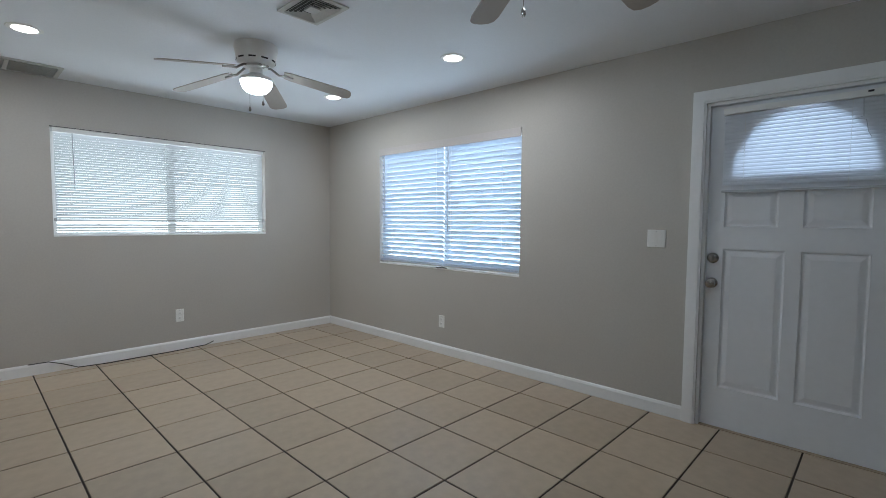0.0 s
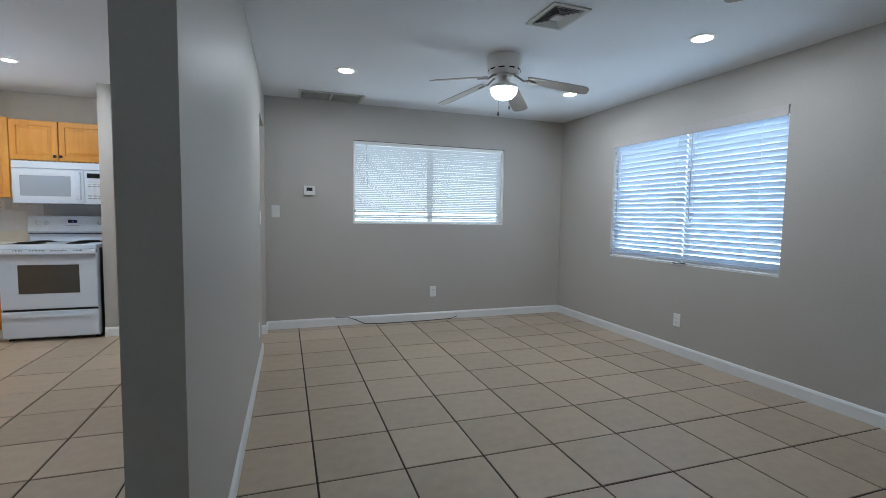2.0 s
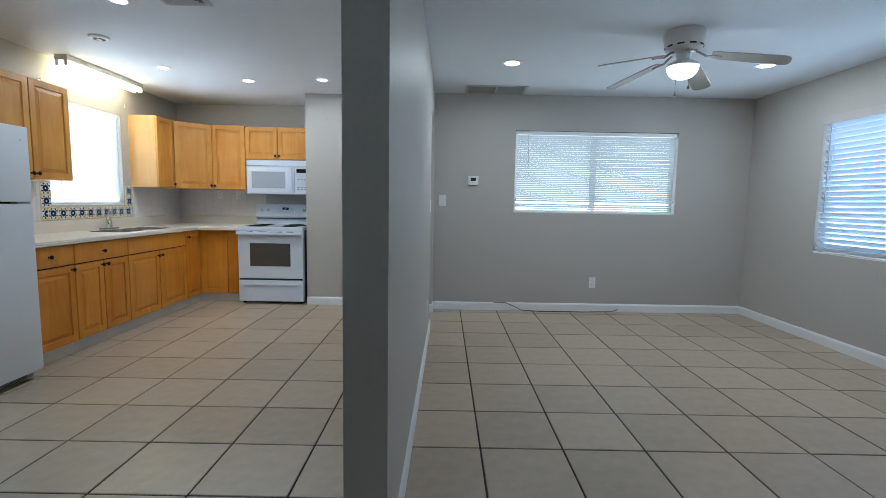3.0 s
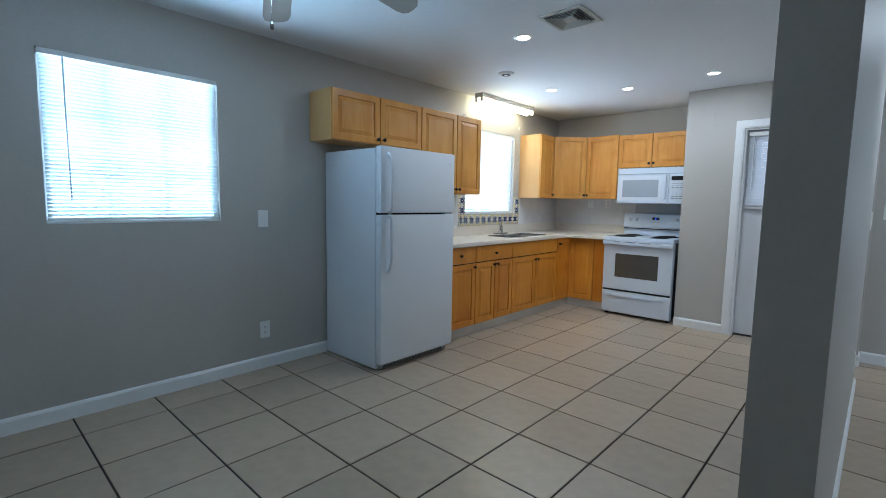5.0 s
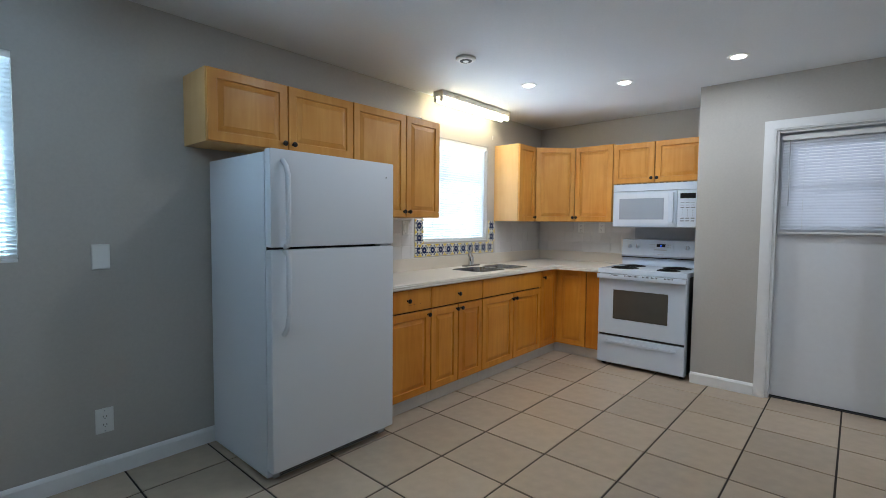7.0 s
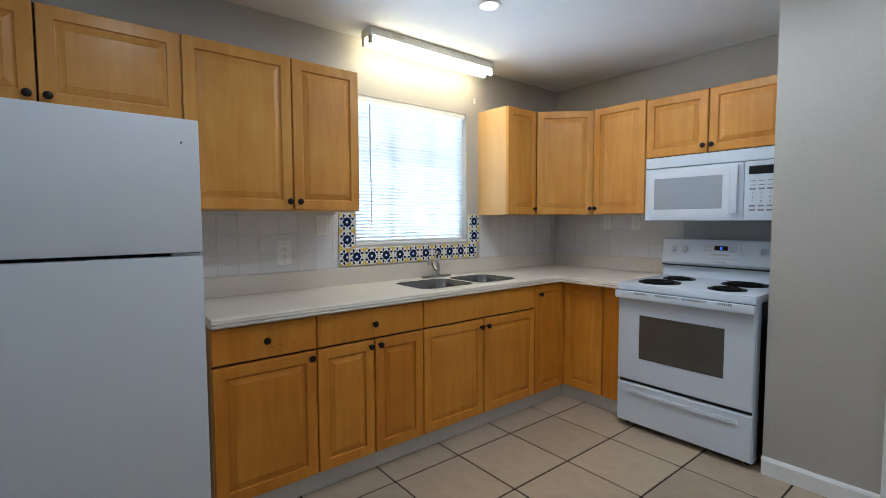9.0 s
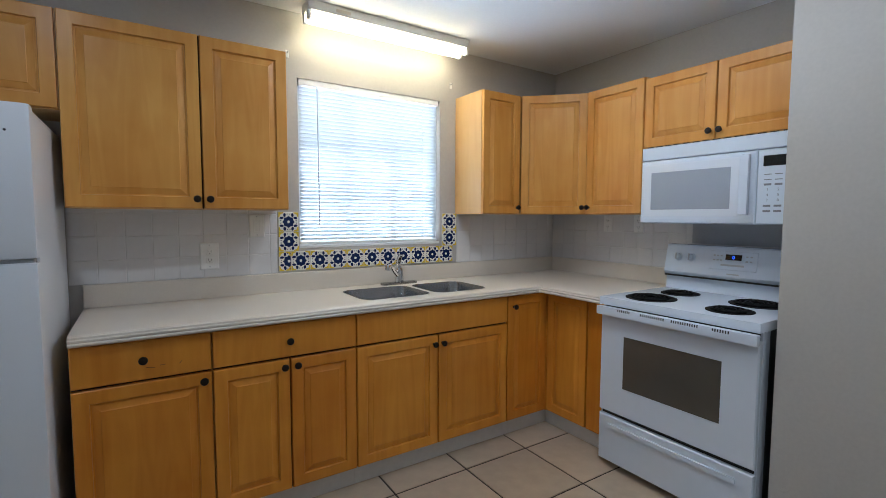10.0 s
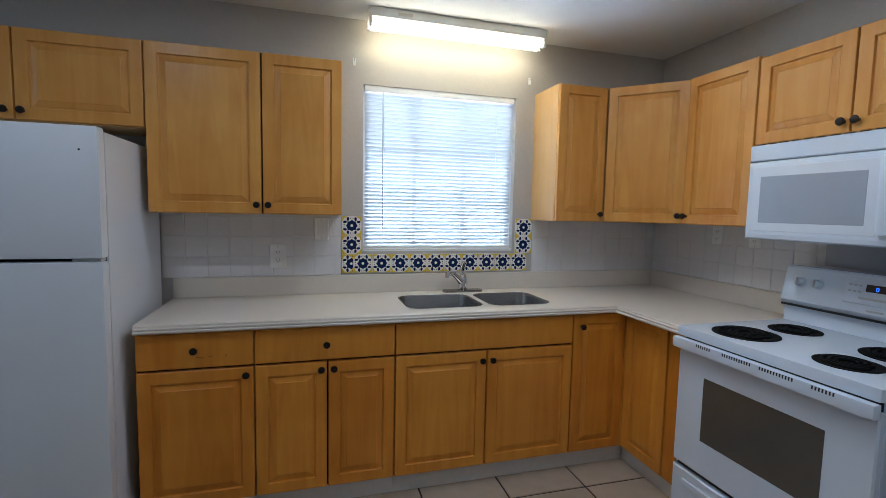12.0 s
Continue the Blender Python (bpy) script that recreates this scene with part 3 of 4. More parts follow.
def cabinet(name, m, w, z0, z1, depth, fronts, label, floor=False, toe=0.0, top=None):
    """A cabinet facing -y: fronts are (kind, x0, z0, x1, z1, knobs); the door faces lie at y = 0."""
    th = thing(name, m, label, "cabinet")
    part("body", box((0.0005, 0.021, z0), (w - 0.0005, depth, top or z1), 0.001), CARC, th, "pale maple carcase")
    for kind, x0, a0, x1, a1, knobs in fronts:
        g = 0.0026
        bm = rings(bm_new(), x0 + g, a0 + g, x1 - g, a1 - g, DOORPROF if kind == "door" else SLABPROF, 0.020)
        d = part(kind if kind == "door" else "drawer", bm, WOOD if floor else PALEWOOD, th)
        for kx, kz in knobs:
            part("knob", knob_mesh, None, d, "dark bronze knob", at=pose(kx, 0, kz) @ FACE)
    # dark sheet behind the fronts paints the shade in their gaps
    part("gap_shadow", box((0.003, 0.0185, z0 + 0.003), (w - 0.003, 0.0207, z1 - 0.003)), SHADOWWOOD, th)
    if floor:
        part("toe_kick", box((0.0005, 0.045, 0.0), (w - 0.0005 + toe, 0.06, z0 - 0.0005)), TOE, th, "grey-white toe board")
    return th


FY, UF = -3.05, -3.328                # faces of base and wall cabinets on the window wall
BASE0, BASE1 = 0.10, 0.866


SCUFF = mat("dark_scuff", (0.24, 0.095, 0.022), 0.6)


def base(x_left, x_right, fronts, label, toe=0.0, top=None):
    return cabinet("base_cabinet", facing_south_wall(x_left, FY), x_left - x_right, BASE0, BASE1, 0.583, fronts, label, True, toe, top)


w = 0.456
unit = base(-2.978, -3.434, [("drawer", 0, 0.7045, w, 0.862, [(w / 2 - 0.006, 0.786)]), ("door", 0, BASE0, w, 0.7015, [(w - 0.032, 0.667)])],
     "scuffed maple base cabinet with one drawer and one door")
for sx, sz, lean, ln in ((0.245, 0.752, 8, 0.030), (0.285, 0.756, -4, 0.018), (0.345, 0.757, -52, 0.014)):
    part("scuff", box((-ln / 2, -0.0006, -0.0014), (ln / 2, -0.0001, 0.0014)), SCUFF, unit, "dark scuff mark", at=pose(sx, 0, sz, 0, lean, 0))
w = 0.622
base(-3.434, -4.056, [("drawer", 0, 0.7045, w, 0.862, [(w / 2 - 0.004, 0.78)]), ("door", 0, BASE0, w / 2, 0.7015, [(w / 2 - 0.028, 0.667)]),
                      ("door", w / 2, BASE0, w, 0.7015, [(w / 2 + 0.028, 0.667)])], "maple base cabinet with a drawer over two doors")
w = 0.95
base(-4.056, -5.006, [("drawer", 0, 0.7045, w, 0.862, []), ("door", 0, BASE0, w * 0.49, 0.7015, [(w * 0.49 - 0.028, 0.652)]),
                      ("door", w * 0.49, BASE0, w, 0.7015, [(w * 0.49 + 0.026, 0.652)])], "maple sink cabinet with a false drawer front", 0.0, 0.70)
w = 0.322
base(-5.006, -5.328, [("door", 0, BASE0, w, 0.862, [(0.048, 0.795)])], "narrow maple corner base cabinet with one full door", 0.06)
XB = -5.331
west_unit = cabinet("base_cabinet", facing_west_wall(XB, -3.0495), 0.464, BASE0, BASE1, 0.61,
        [("door", 0.0, BASE0, 0.31, 0.862, []), ("drawer", 0.313, BASE0, 0.464, 0.862, [])], "maple base cabinet and filler beside the range", True)
part("corner_stile", box((-0.0205, -0.0024, BASE0), (0.0012, 0.0195, 0.862)), WOOD, west_unit)
part("toe_kick", box((-0.045, 0.045, 0.0), (0.0, 0.0598, BASE0 - 0.0005)), TOE, west_unit, "grey-white toe board")

w, h0, h1 = 0.941, 1.735, 2.118
cabinet("wall_cabinet", facing_south_wall(-2.02, UF), w, h0, h1, 0.31,
        [("door", 0, h0, 0.463, h1, [(0.433, h0 + 0.04)]), ("door", 0.463, h0, w, h1, [(0.493, h0 + 0.04)])], "maple wall cabinet above the refrigerator")
w, h0, h1 = 0.866, 1.357, 2.120
cabinet("wall_cabinet", facing_south_wall(-2.961, UF), w, h0, h1, 0.31,
        [("door", 0, h0, 0.488, h1, [(0.463, h0 + 0.045)]), ("door", 0.488, h0, w, h1, [(0.515, h0 + 0.045)])], "tall maple wall cabinet with two doors")
w = 0.315
h0, h1 = 1.345, 2.125
cabinet("wall_cabinet", facing_south_wall(-5.028, UF), w, h0, h1, 0.31, [("door", 0, h0, w, h1, [(w - 0.03, h0 + 0.045)])], "narrow maple wall cabinet beside the window")
dw = 0.30 * math.sqrt(2)
corner = thing("wall_cabinet", pose(-5.345, UF, 0, 0, 0, 135), "diagonal maple corner wall cabinet with one door", "cabinet")
part("body", plate(bm_new(), [(0.002, 0.021), (dw - 0.002, 0.021), (dw + 0.19, 0.235), (dw / 2, 0.60), (-0.19, 0.235)], [], h0, h1, lambda u, v, q: (u, v, q)), CARC, corner, "pale maple carcase")
d = part("door", rings(bm_new(), 0.002, h0 + 0.002, dw - 0.002, h1 - 0.002, DOORPROF, 0.020), PALEWOOD, corner)
part("knob", knob_mesh, None, d, "dark bronze knob", at=pose(dw - 0.03, 0, h0 + 0.045) @ FACE)
XU = -5.631
yl = UF + 0.30
w = -2.622 - yl
cabinet("wall_cabinet", facing_west_wall(XU, yl + 0.002), w - 0.002, h0, h1, 0.33, [("door", 0, h0, w - 0.002, h1, [(0.03, h0 + 0.045)])], "maple wall cabinet beside the microwave")
w, b0 = 0.815, 1.718
cabinet("wall_cabinet", facing_west_wall(XU, -2.62), w, b0, 2.11, 0.33,
        [("door", 0, b0, 0.395, 2.11, [(0.37, b0 + 0.045)]), ("door", 0.395, b0, w, 2.11, [(0.42, b0 + 0.045)])], "short maple wall cabinet above the microwave")

# ---- worktop with the sink ----
CT, CB = 0.906, 0.867
CFY, CFX, CEND = -3.06, -5.276, -2.585
SINKS = [(-4.541, -3.485, -4.136, -3.135), (-4.931, -3.485, -4.576, -3.135)]
arc = [(CFX + 0.05 - 0.05 * math.cos(a), CFY + 0.05 - 0.05 * math.sin(a)) for a in (math.pi / 2 * (1 - i / 6) for i in range(7))]
top_line = [(-2.981, CFY)] + arc + [(CFX, CEND)]
outline = top_line + [(XN + 0.003, CEND), (XN + 0.003, YS + 0.003), (-2.981, YS + 0.003)]
flat = lambda u, v, q: (u, v, q)
worktop = thing("worktop", Matrix(), "cream laminate worktop with a ridged front edge", "worktop")
part("top", plate(bm_new(), outline, [rounded(*s, 0.07) for s in SINKS], CB, CT, flat), COUNTER, worktop)
EDGE = [(0.0, CB - 0.001), (-0.030, CB - 0.001), (-0.034, CB + 0.004), (-0.034, CB + 0.009), (-0.030, CB + 0.013), (-0.032, CB + 0.017), (-0.032, CB + 0.022),
        (-0.027, CB + 0.026), (-0.026, CB + 0.033), (-0.020, CT - 0.001), (0.0, CT + 0.0005)]
part("front_edge", sweep(bm_new(), [(p[0], p[1]) for p in top_line], [(o, z) for o, z in EDGE]), COUNTER, worktop)
part("upstand", box((XN + 0.004, YS + 0.003, CT + 0.0005), (-2.981, YS + 0.022, 1.012), 0.004), COUNTER, worktop)
part("upstand", box((XN + 0.003, YS + 0.0225, CT + 0.0005), (XN + 0.022, CEND, 1.012), 0.004), COUNTER, worktop)

sink = thing("kitchen_sink", pose(0, 0, 0), "double-bowl stainless steel sink set in the worktop", "sink")
for x0, y0, x1, y1 in SINKS:
    bm = bm_new()
    loops = []
    for ins, z, r in ((-0.004, CT + 0.0015, 0.074), (0.003, CT + 0.0022, 0.068), (0.006, CT - 0.004, 0.065), (0.010, CT - 0.13, 0.06), (0.022, CT - 0.158, 0.05), (0.06, CT - 0.168, 0.03), (0.16, CT - 0.171, 0.012)):
        loops.append([bm.verts.new((u, v, z)) for u, v in rounded(x0 + ins, y0 + ins, x1 - ins, y1 - ins, r)])
    for p, q in zip(loops, loops[1:]):
        for i in range(len(p)):
            j = (i + 1) % len(p)
            bm.faces.new((p[i], p[j], q[j], q[i]))
    bm.faces.new(loops[-1])
    bmesh.ops.recalc_face_normals(bm, faces=bm.faces)
    for f in bm.faces:
        f.normal_flip()
    bowl = part("bowl", bm, STEEL, sink, smooth=True)
    part("drain", lathe(bm_new(), [(0.04, 0), (0.04, 0.003), (0.03, 0.004), (0.028, 0.001)], pose((x0 + x1) / 2, (y0 + y1) / 2, CT - 0.170)), CHROME, bowl)

tap = thing("tap", pose(-4.556, -3.565, CT + 0.0005, 0, 0, 180), "chrome single-lever kitchen tap behind the sink", "tap")
part("base_plate", plate(bm_new(), rounded(-0.125, -0.028, 0.125, 0.028, 0.027), [], 0.0, 0.012, flat), STEEL, tap, smooth=True)
part("body", lathe(bm_new(), [(0.029, 0.0102), (0.027, 0.05), (0.024, 0.085), (0.017, 0.102)]), CHROME, tap, smooth=True)
part("spout", pipe(bm_new(), [(0, 0, 0.045), (-0.04, -0.02, 0.085), (-0.075, -0.045, 0.115), (-0.10, -0.065, 0.124), (-0.117, -0.076, 0.118), (-0.121, -0.079, 0.098)], 0.0165, 12), CHROME, tap, smooth=True)
part("lever", pipe(bm_new(), [(0, 0, 0.095), (-0.004, 0.004, 0.125), (-0.002, -0.004, 0.155), (0.004, -0.012, 0.182)], 0.0155, 12), CHROME, tap, smooth=True)

# ---- refrigerator ----
FX0, FX1, FFY, FH = -2.138, -2.936, -2.908, 1.672
fr = thing("refrigerator", facing_south_wall(FX0, FFY), "white two-door top-freezer refrigerator standing on the tiles", "refrigerator")
FW = FX0 - FX1
part("body", box((0.004, 0.068, 0.014), (FW - 0.004, 0.70, FH - 0.012), 0.006), FRIDGEW, fr)
part("gasket", box((0.012, 0.058, 0.062), (FW - 0.012, 0.0675, FH - 0.02)), DARK, fr, "dark door gasket")
for nm, a, b in (("freezer_door", 1.19, FH), ("lower_door", 0.058, 1.178)):
    d = part(nm, bx(bm_new(), (0.0, 0.0, a), (FW, 0.058, b), 0.014), FRIDGEW, fr, smooth=True)
    if nm == "freezer_door":
        pts, hz = [(0.062, -0.004, FH - 0.055), (0.066, -0.03, FH - 0.085), (0.07, -0.042, FH - 0.13), (0.07, -0.042, 1.24), (0.07, -0.036, 1.20), (0.07, -0.006, 1.194)], 0
    else:
        pts = [(0.07, -0.006, 1.170), (0.07, -0.038, 1.160), (0.07, -0.042, 1.12), (0.07, -0.042, 0.86), (0.066, -0.032, 0.79), (0.062, -0.004, 0.755)]
    part("handle", pipe(bm_new(), pts, 0.013, 10), FRIDGEW, d, "long white bar handle", smooth=True)
part("hinge", box((FW - 0.10, 0.01, 1.1785), (FW - 0.01, 0.055, 1.1895), 0.002), GREYPL, fr)
gr = part("toe_grille", box((0.03, 0.05, 0.010), (FW - 0.03, 0.066, 0.0575), 0.003), GREYPL, fr)
for i in range(4):
    part("slot", box((0.06, 0.0488, 0.015 + 0.010 * i), (FW - 0.08, 0.0496, 0.021 + 0.010 * i)), DARK, gr)
for fx in (0.05, FW - 0.05):
    part("foot", lathe(bm_new(), [(0.018, 0), (0.018, 0.008), (0.01, 0.0135)], pose(fx, 0.1, 0.0005)), GREYPL, fr)
    part("foot", lathe(bm_new(), [(0.018, 0), (0.018, 0.008), (0.01, 0.0135)], pose(fx, 0.62, 0.0005)), GREYPL, fr)

part("dent", lathe(bm_new(), [(0.004, 0), (0.003, 0.0006)], segs=8), DARK, fr, "small dark dent mark", at=pose(FW - 0.06, -0.0004, 1.585) @ FACE)

# ---- electric range ----
def printed(text, size, material):
    """Flat lettering in the local x-y plane, centred."""
    num = bpy.data.curves.new("print", "FONT")
    num.body, num.size, num.align_x = text, size, "CENTER"
    tmp = bpy.data.objects.new("print", num)
    me = bpy.data.meshes.new_from_object(tmp)
    bpy.data.objects.remove(tmp)
    me.materials.clear()
    me.materials.append(material)
    return me


SW = 0.762
SIDEM = mat("dark_side_paint", (0.03, 0.031, 0.033), 0.45, 0.1, 40, 4, 0.02)
rg = thing("electric_range", facing_west_wall(-5.243, -2.578), "white free-standing electric coil range", "range")
part("body", box((0.004, 0.032, 0.03), (SW - 0.004, 0.64, 0.872), 0.003), SIDEM, rg, "dark painted side panels")
part("front_frame", box((0.003, 0.0235, 0.028), (SW - 0.003, 0.085, 0.8715), 0.003), ENAMEL, rg, "white enamelled front frame")
part("shadow_line", box((0.012, 0.022, 0.06), (SW - 0.012, 0.0315, 0.865)), DARK, rg)
dr = part("storage_drawer", rings(bm_new(), 0.004, 0.035, SW - 0.004, 0.285, [(0.001, 0.006), (0.006, 0.0)], 0.022), ENAMEL, rg)
part("pull", bx(bm_new(), (0.07, -0.010, 0.222), (SW - 0.07, 0.0, 0.246), 0.008), ENAMEL, dr, smooth=True)
od = part("oven_door", rings(bm_new(), 0.004, 0.305, SW - 0.004, 0.838, [(0.001, 0.006), (0.006, 0.0)], 0.022), ENAMEL, rg)
part("glass", rings(bm_new(), 0.145, 0.452, 0.617, 0.722, [(0.0, -0.0015), (0.003, -0.002)], 0.001), OVENGLASS, od, "dark oven window")
hd = part("handle", bx(bm_new(), (0.0, -0.038, 0.822), (SW, -0.004, 0.868), 0.010), ENAMEL, od, "white full-width handle with vent slots", smooth=True)
for x0, n in ((0.13, 7), (0.255, 12), (0.41, 12), (0.59, 7)):
    for i in range(n):
        part("slot", box((x0 + 0.0105 * i, -0.0384, 0.852), (x0 + 0.0105 * i + 0.005, -0.026, 0.8640)), DARK, hd)
part("cooktop", box((0.0, -0.012, 0.872), (SW, 0.60, 0.914), 0.008), ENAMEL, rg, smooth=True)
for bxx, byy, r in ((0.19, 0.15, 0.110), (0.19, 0.42, 0.085), (0.57, 0.42, 0.110), (0.57, 0.15, 0.085)):
    bn = part("burner", lathe(bm_new(), [(r + 0.012, 0.0), (r + 0.012, 0.003), (r + 0.004, 0.0045), (r - 0.004, 0.002), (0.02, 0.001)], pose(bxx, byy, 0.9142), 32), COIL, rg, "black drip bowl", True)
    turns = 4 if r > 0.1 else 3
    pts = []
    for i in range(turns * 22):
        rr = 0.022 + (r - 0.028) * i / (turns * 22)
        a = 2 * math.pi * i / 22
        pts.append((bxx + rr * math.cos(a), byy + rr * math.sin(a), 0.9205))
    part("coil", pipe(bm_new(), pts, 0.0058, 6), COIL, bn, "black heating coil", True)
bg = part("backguard", plate(bm_new(), [(0.60, 0.90), (0.60, 0.985), (0.585, 0.995), (0.572, 1.015), (0.602, 1.165), (0.612, 1.172), (0.66, 1.172), (0.66, 0.90)], [], 0.0, SW, lambda u, v, q: (q, u, v)), ENAMEL, rg)
part("dark_strip", box((0.002, 0.574, 0.988), (SW - 0.002, 0.60, 0.997)), DARK, bg)
slope = Matrix.Translation((0, 0.5865, 1.09)) @ Matrix.Rotation(radians(-11.3), 4, "X")
for kx in (0.075, 0.15, 0.612, 0.687):
    kb = part("control_knob", lathe(bm_new(), [(0.024, 0), (0.024, 0.003), (0.019, 0.005), (0.017, 0.022), (0.013, 0.025)], segs=22), ENAMEL, bg, smooth=True,
              at=slope @ pose(kx, -0.0005, 0.012) @ FACE)
    part("grip", box((-0.004, -0.018, 0.0252), (0.004, 0.018, 0.030), 0.002), GREYPL, kb)
pn = part("control_panel", rings(bm_new(), 0.255, -0.042, 0.49, 0.058, [(0.001, -0.0025), (0.003, -0.003)], 0.001), ENAMEL, bg, at=slope)
part("display", box((0.335, -0.0045, 0.012), (0.415, -0.0032, 0.042)), BLACK, pn, "dark clock display")
part("digit", printed("0", 0.024, LED), None, pn, "blue lit digit", at=pose(0.375, -0.0047, 0.0175) @ FACE)
for sx, sz in ((0.272, 0.03), (0.29, 0.03), (0.308, 0.03), (0.272, 0.005), (0.29, 0.005), (0.308, 0.005), (0.435, 0.03), (0.455, 0.03), (0.435, 0.005), (0.455, 0.005)):
    part("button", box((sx, -0.0042, sz), (sx + 0.011, -0.0032, sz + 0.007)), GREYPL, pn)
part("button_row", box((0.315, -0.0042, -0.022), (0.43, -0.0032, -0.012)), GREYPL, pn)
part("maker_badge", box((0.35, -0.0015, -0.068), (0.41, -0.0005, -0.061)), GREYPL, bg, "small grey maker's badge", at=slope)
for fx, fy in ((0.04, 0.08), (SW - 0.04, 0.08), (0.04, 0.6), (SW - 0.04, 0.6)):
    part("foot", lathe(bm_new(), [(0.02, 0), (0.02, 0.01), (0.012, 0.0295)], pose(fx, fy, 0.0005)), DARK, rg)

# ---- microwave ----
GLOSSW = mat("white_backed_glass", (0.70, 0.75, 0.83), 0.05, 0.01, 20, 2, 0.0, spec=0.6)
KEYGREY = mat("key_print_grey", (0.20, 0.21, 0.24), 0.5)
mw = thing("microwave", facing_west_wall(-5.580, -2.592, 1.295), "white over-the-range microwave under the wall cabinet", "microwave")
MW, MH = 0.765, 0.415
part("body", box((0.0, 0.022, 0.0), (MW, 0.375, MH), 0.004), ENAMEL, mw)
part("top_grille", rings(bm_new(), 0.0, MH - 0.072, MW, MH, [(0.001, 0.006), (0.005, 0.0)], 0.0215), ENAMEL, mw)
dd = part("door", rings(bm_new(), 0.0, 0.002, 0.585, MH - 0.074, [(0.001, 0.006), (0.006, 0.0), (0.022, -0.002)], 0.0215), ENAMEL, mw)
part("outer_pane", rings(bm_new(), 0.022, 0.038, 0.512, 0.318, [(0.0, -0.0028), (0.003, -0.0034)], -0.001), GLOSSW, dd, "glossy white-backed outer pane")
part("window", rings(bm_new(), 0.065, 0.075, 0.475, 0.275, [(0.0, -0.0040), (0.002, -0.0044)], -0.001), MWGLASS, dd, "grey screened glass")
part("handle", bx(bm_new(), (0.522, -0.030, 0.045), (0.562, -0.0025, 0.325), 0.010), ENAMEL, dd, "thick white vertical handle", True)
cp = part("control_panel", rings(bm_new(), 0.5865, 0.002, MW, MH - 0.074, [(0.001, 0.006), (0.005, 0.0)], 0.0215), ENAMEL, mw)
part("display", box((0.612, -0.0022, 0.265), (0.738, -0.0004, 0.312)), BLACK, cp, "dark display")
for i in range(3):
    for j in range(8):
        kx, kz = 0.632 + 0.043 * i, 0.058 + 0.024 * j
        if 2 <= j <= 4:
            part("digit", printed(str(3 * (4 - j) + i + 1), 0.017, KEYGREY), None, cp, "grey printed digit", at=pose(kx, -0.0006, kz) @ FACE)
        else:
            part("key", box((kx - 0.015, -0.0012, kz), (kx + 0.015, -0.0004, kz + (0.009 if j < 2 or j == 5 else 0.004)), 0.0003), KEYGREY, cp)
for i in range(14):
    part("vent_slot", box((0.03 + 0.05 * i, 0.004, MH + 0.0001), (0.062 + 0.05 * i, 0.016, MH + 0.0032)), DARK, mw)
solid("range_wall_panel", box((XN + 0.0005, -2.50, 1.175), (XN + 0.014, -1.80, 1.30), 0.002), GREYPL, "grey metal panel behind the range", "panel")

# ---- lamps, fans, vents on the ceiling ----
lamp0 = None
for i, (lx, ly) in enumerate(LAMPS):
    if i in (0, 3):
        k, where = (1.0, "living room") if i == 0 else (0.72, "kitchen")
        lamp0 = thing("recessed_light", pose(lx, ly, ZC), "round white recessed light, lit, in the " + where + " ceiling", "ceiling light", "recessed lights")
        bm = bm_new()
        lathe(bm, [(0.062 * k, -0.0008), (0.066 * k, -0.006), (0.086 * k, -0.005), (0.091 * k, -0.0005)], segs=32)
        part("trim_ring", bm, PLASTIC, lamp0, smooth=True)
        part("lens", lathe(bm_new(), [(0.056 * k, -0.0062), (0.056 * k, -0.0075), (0.03 * k, -0.009)], segs=28), BULB, lamp0, "glowing lens", True)
    else:
        copy_thing(lamp0, pose(lx, ly, ZC, 0, 0, 25 * i))


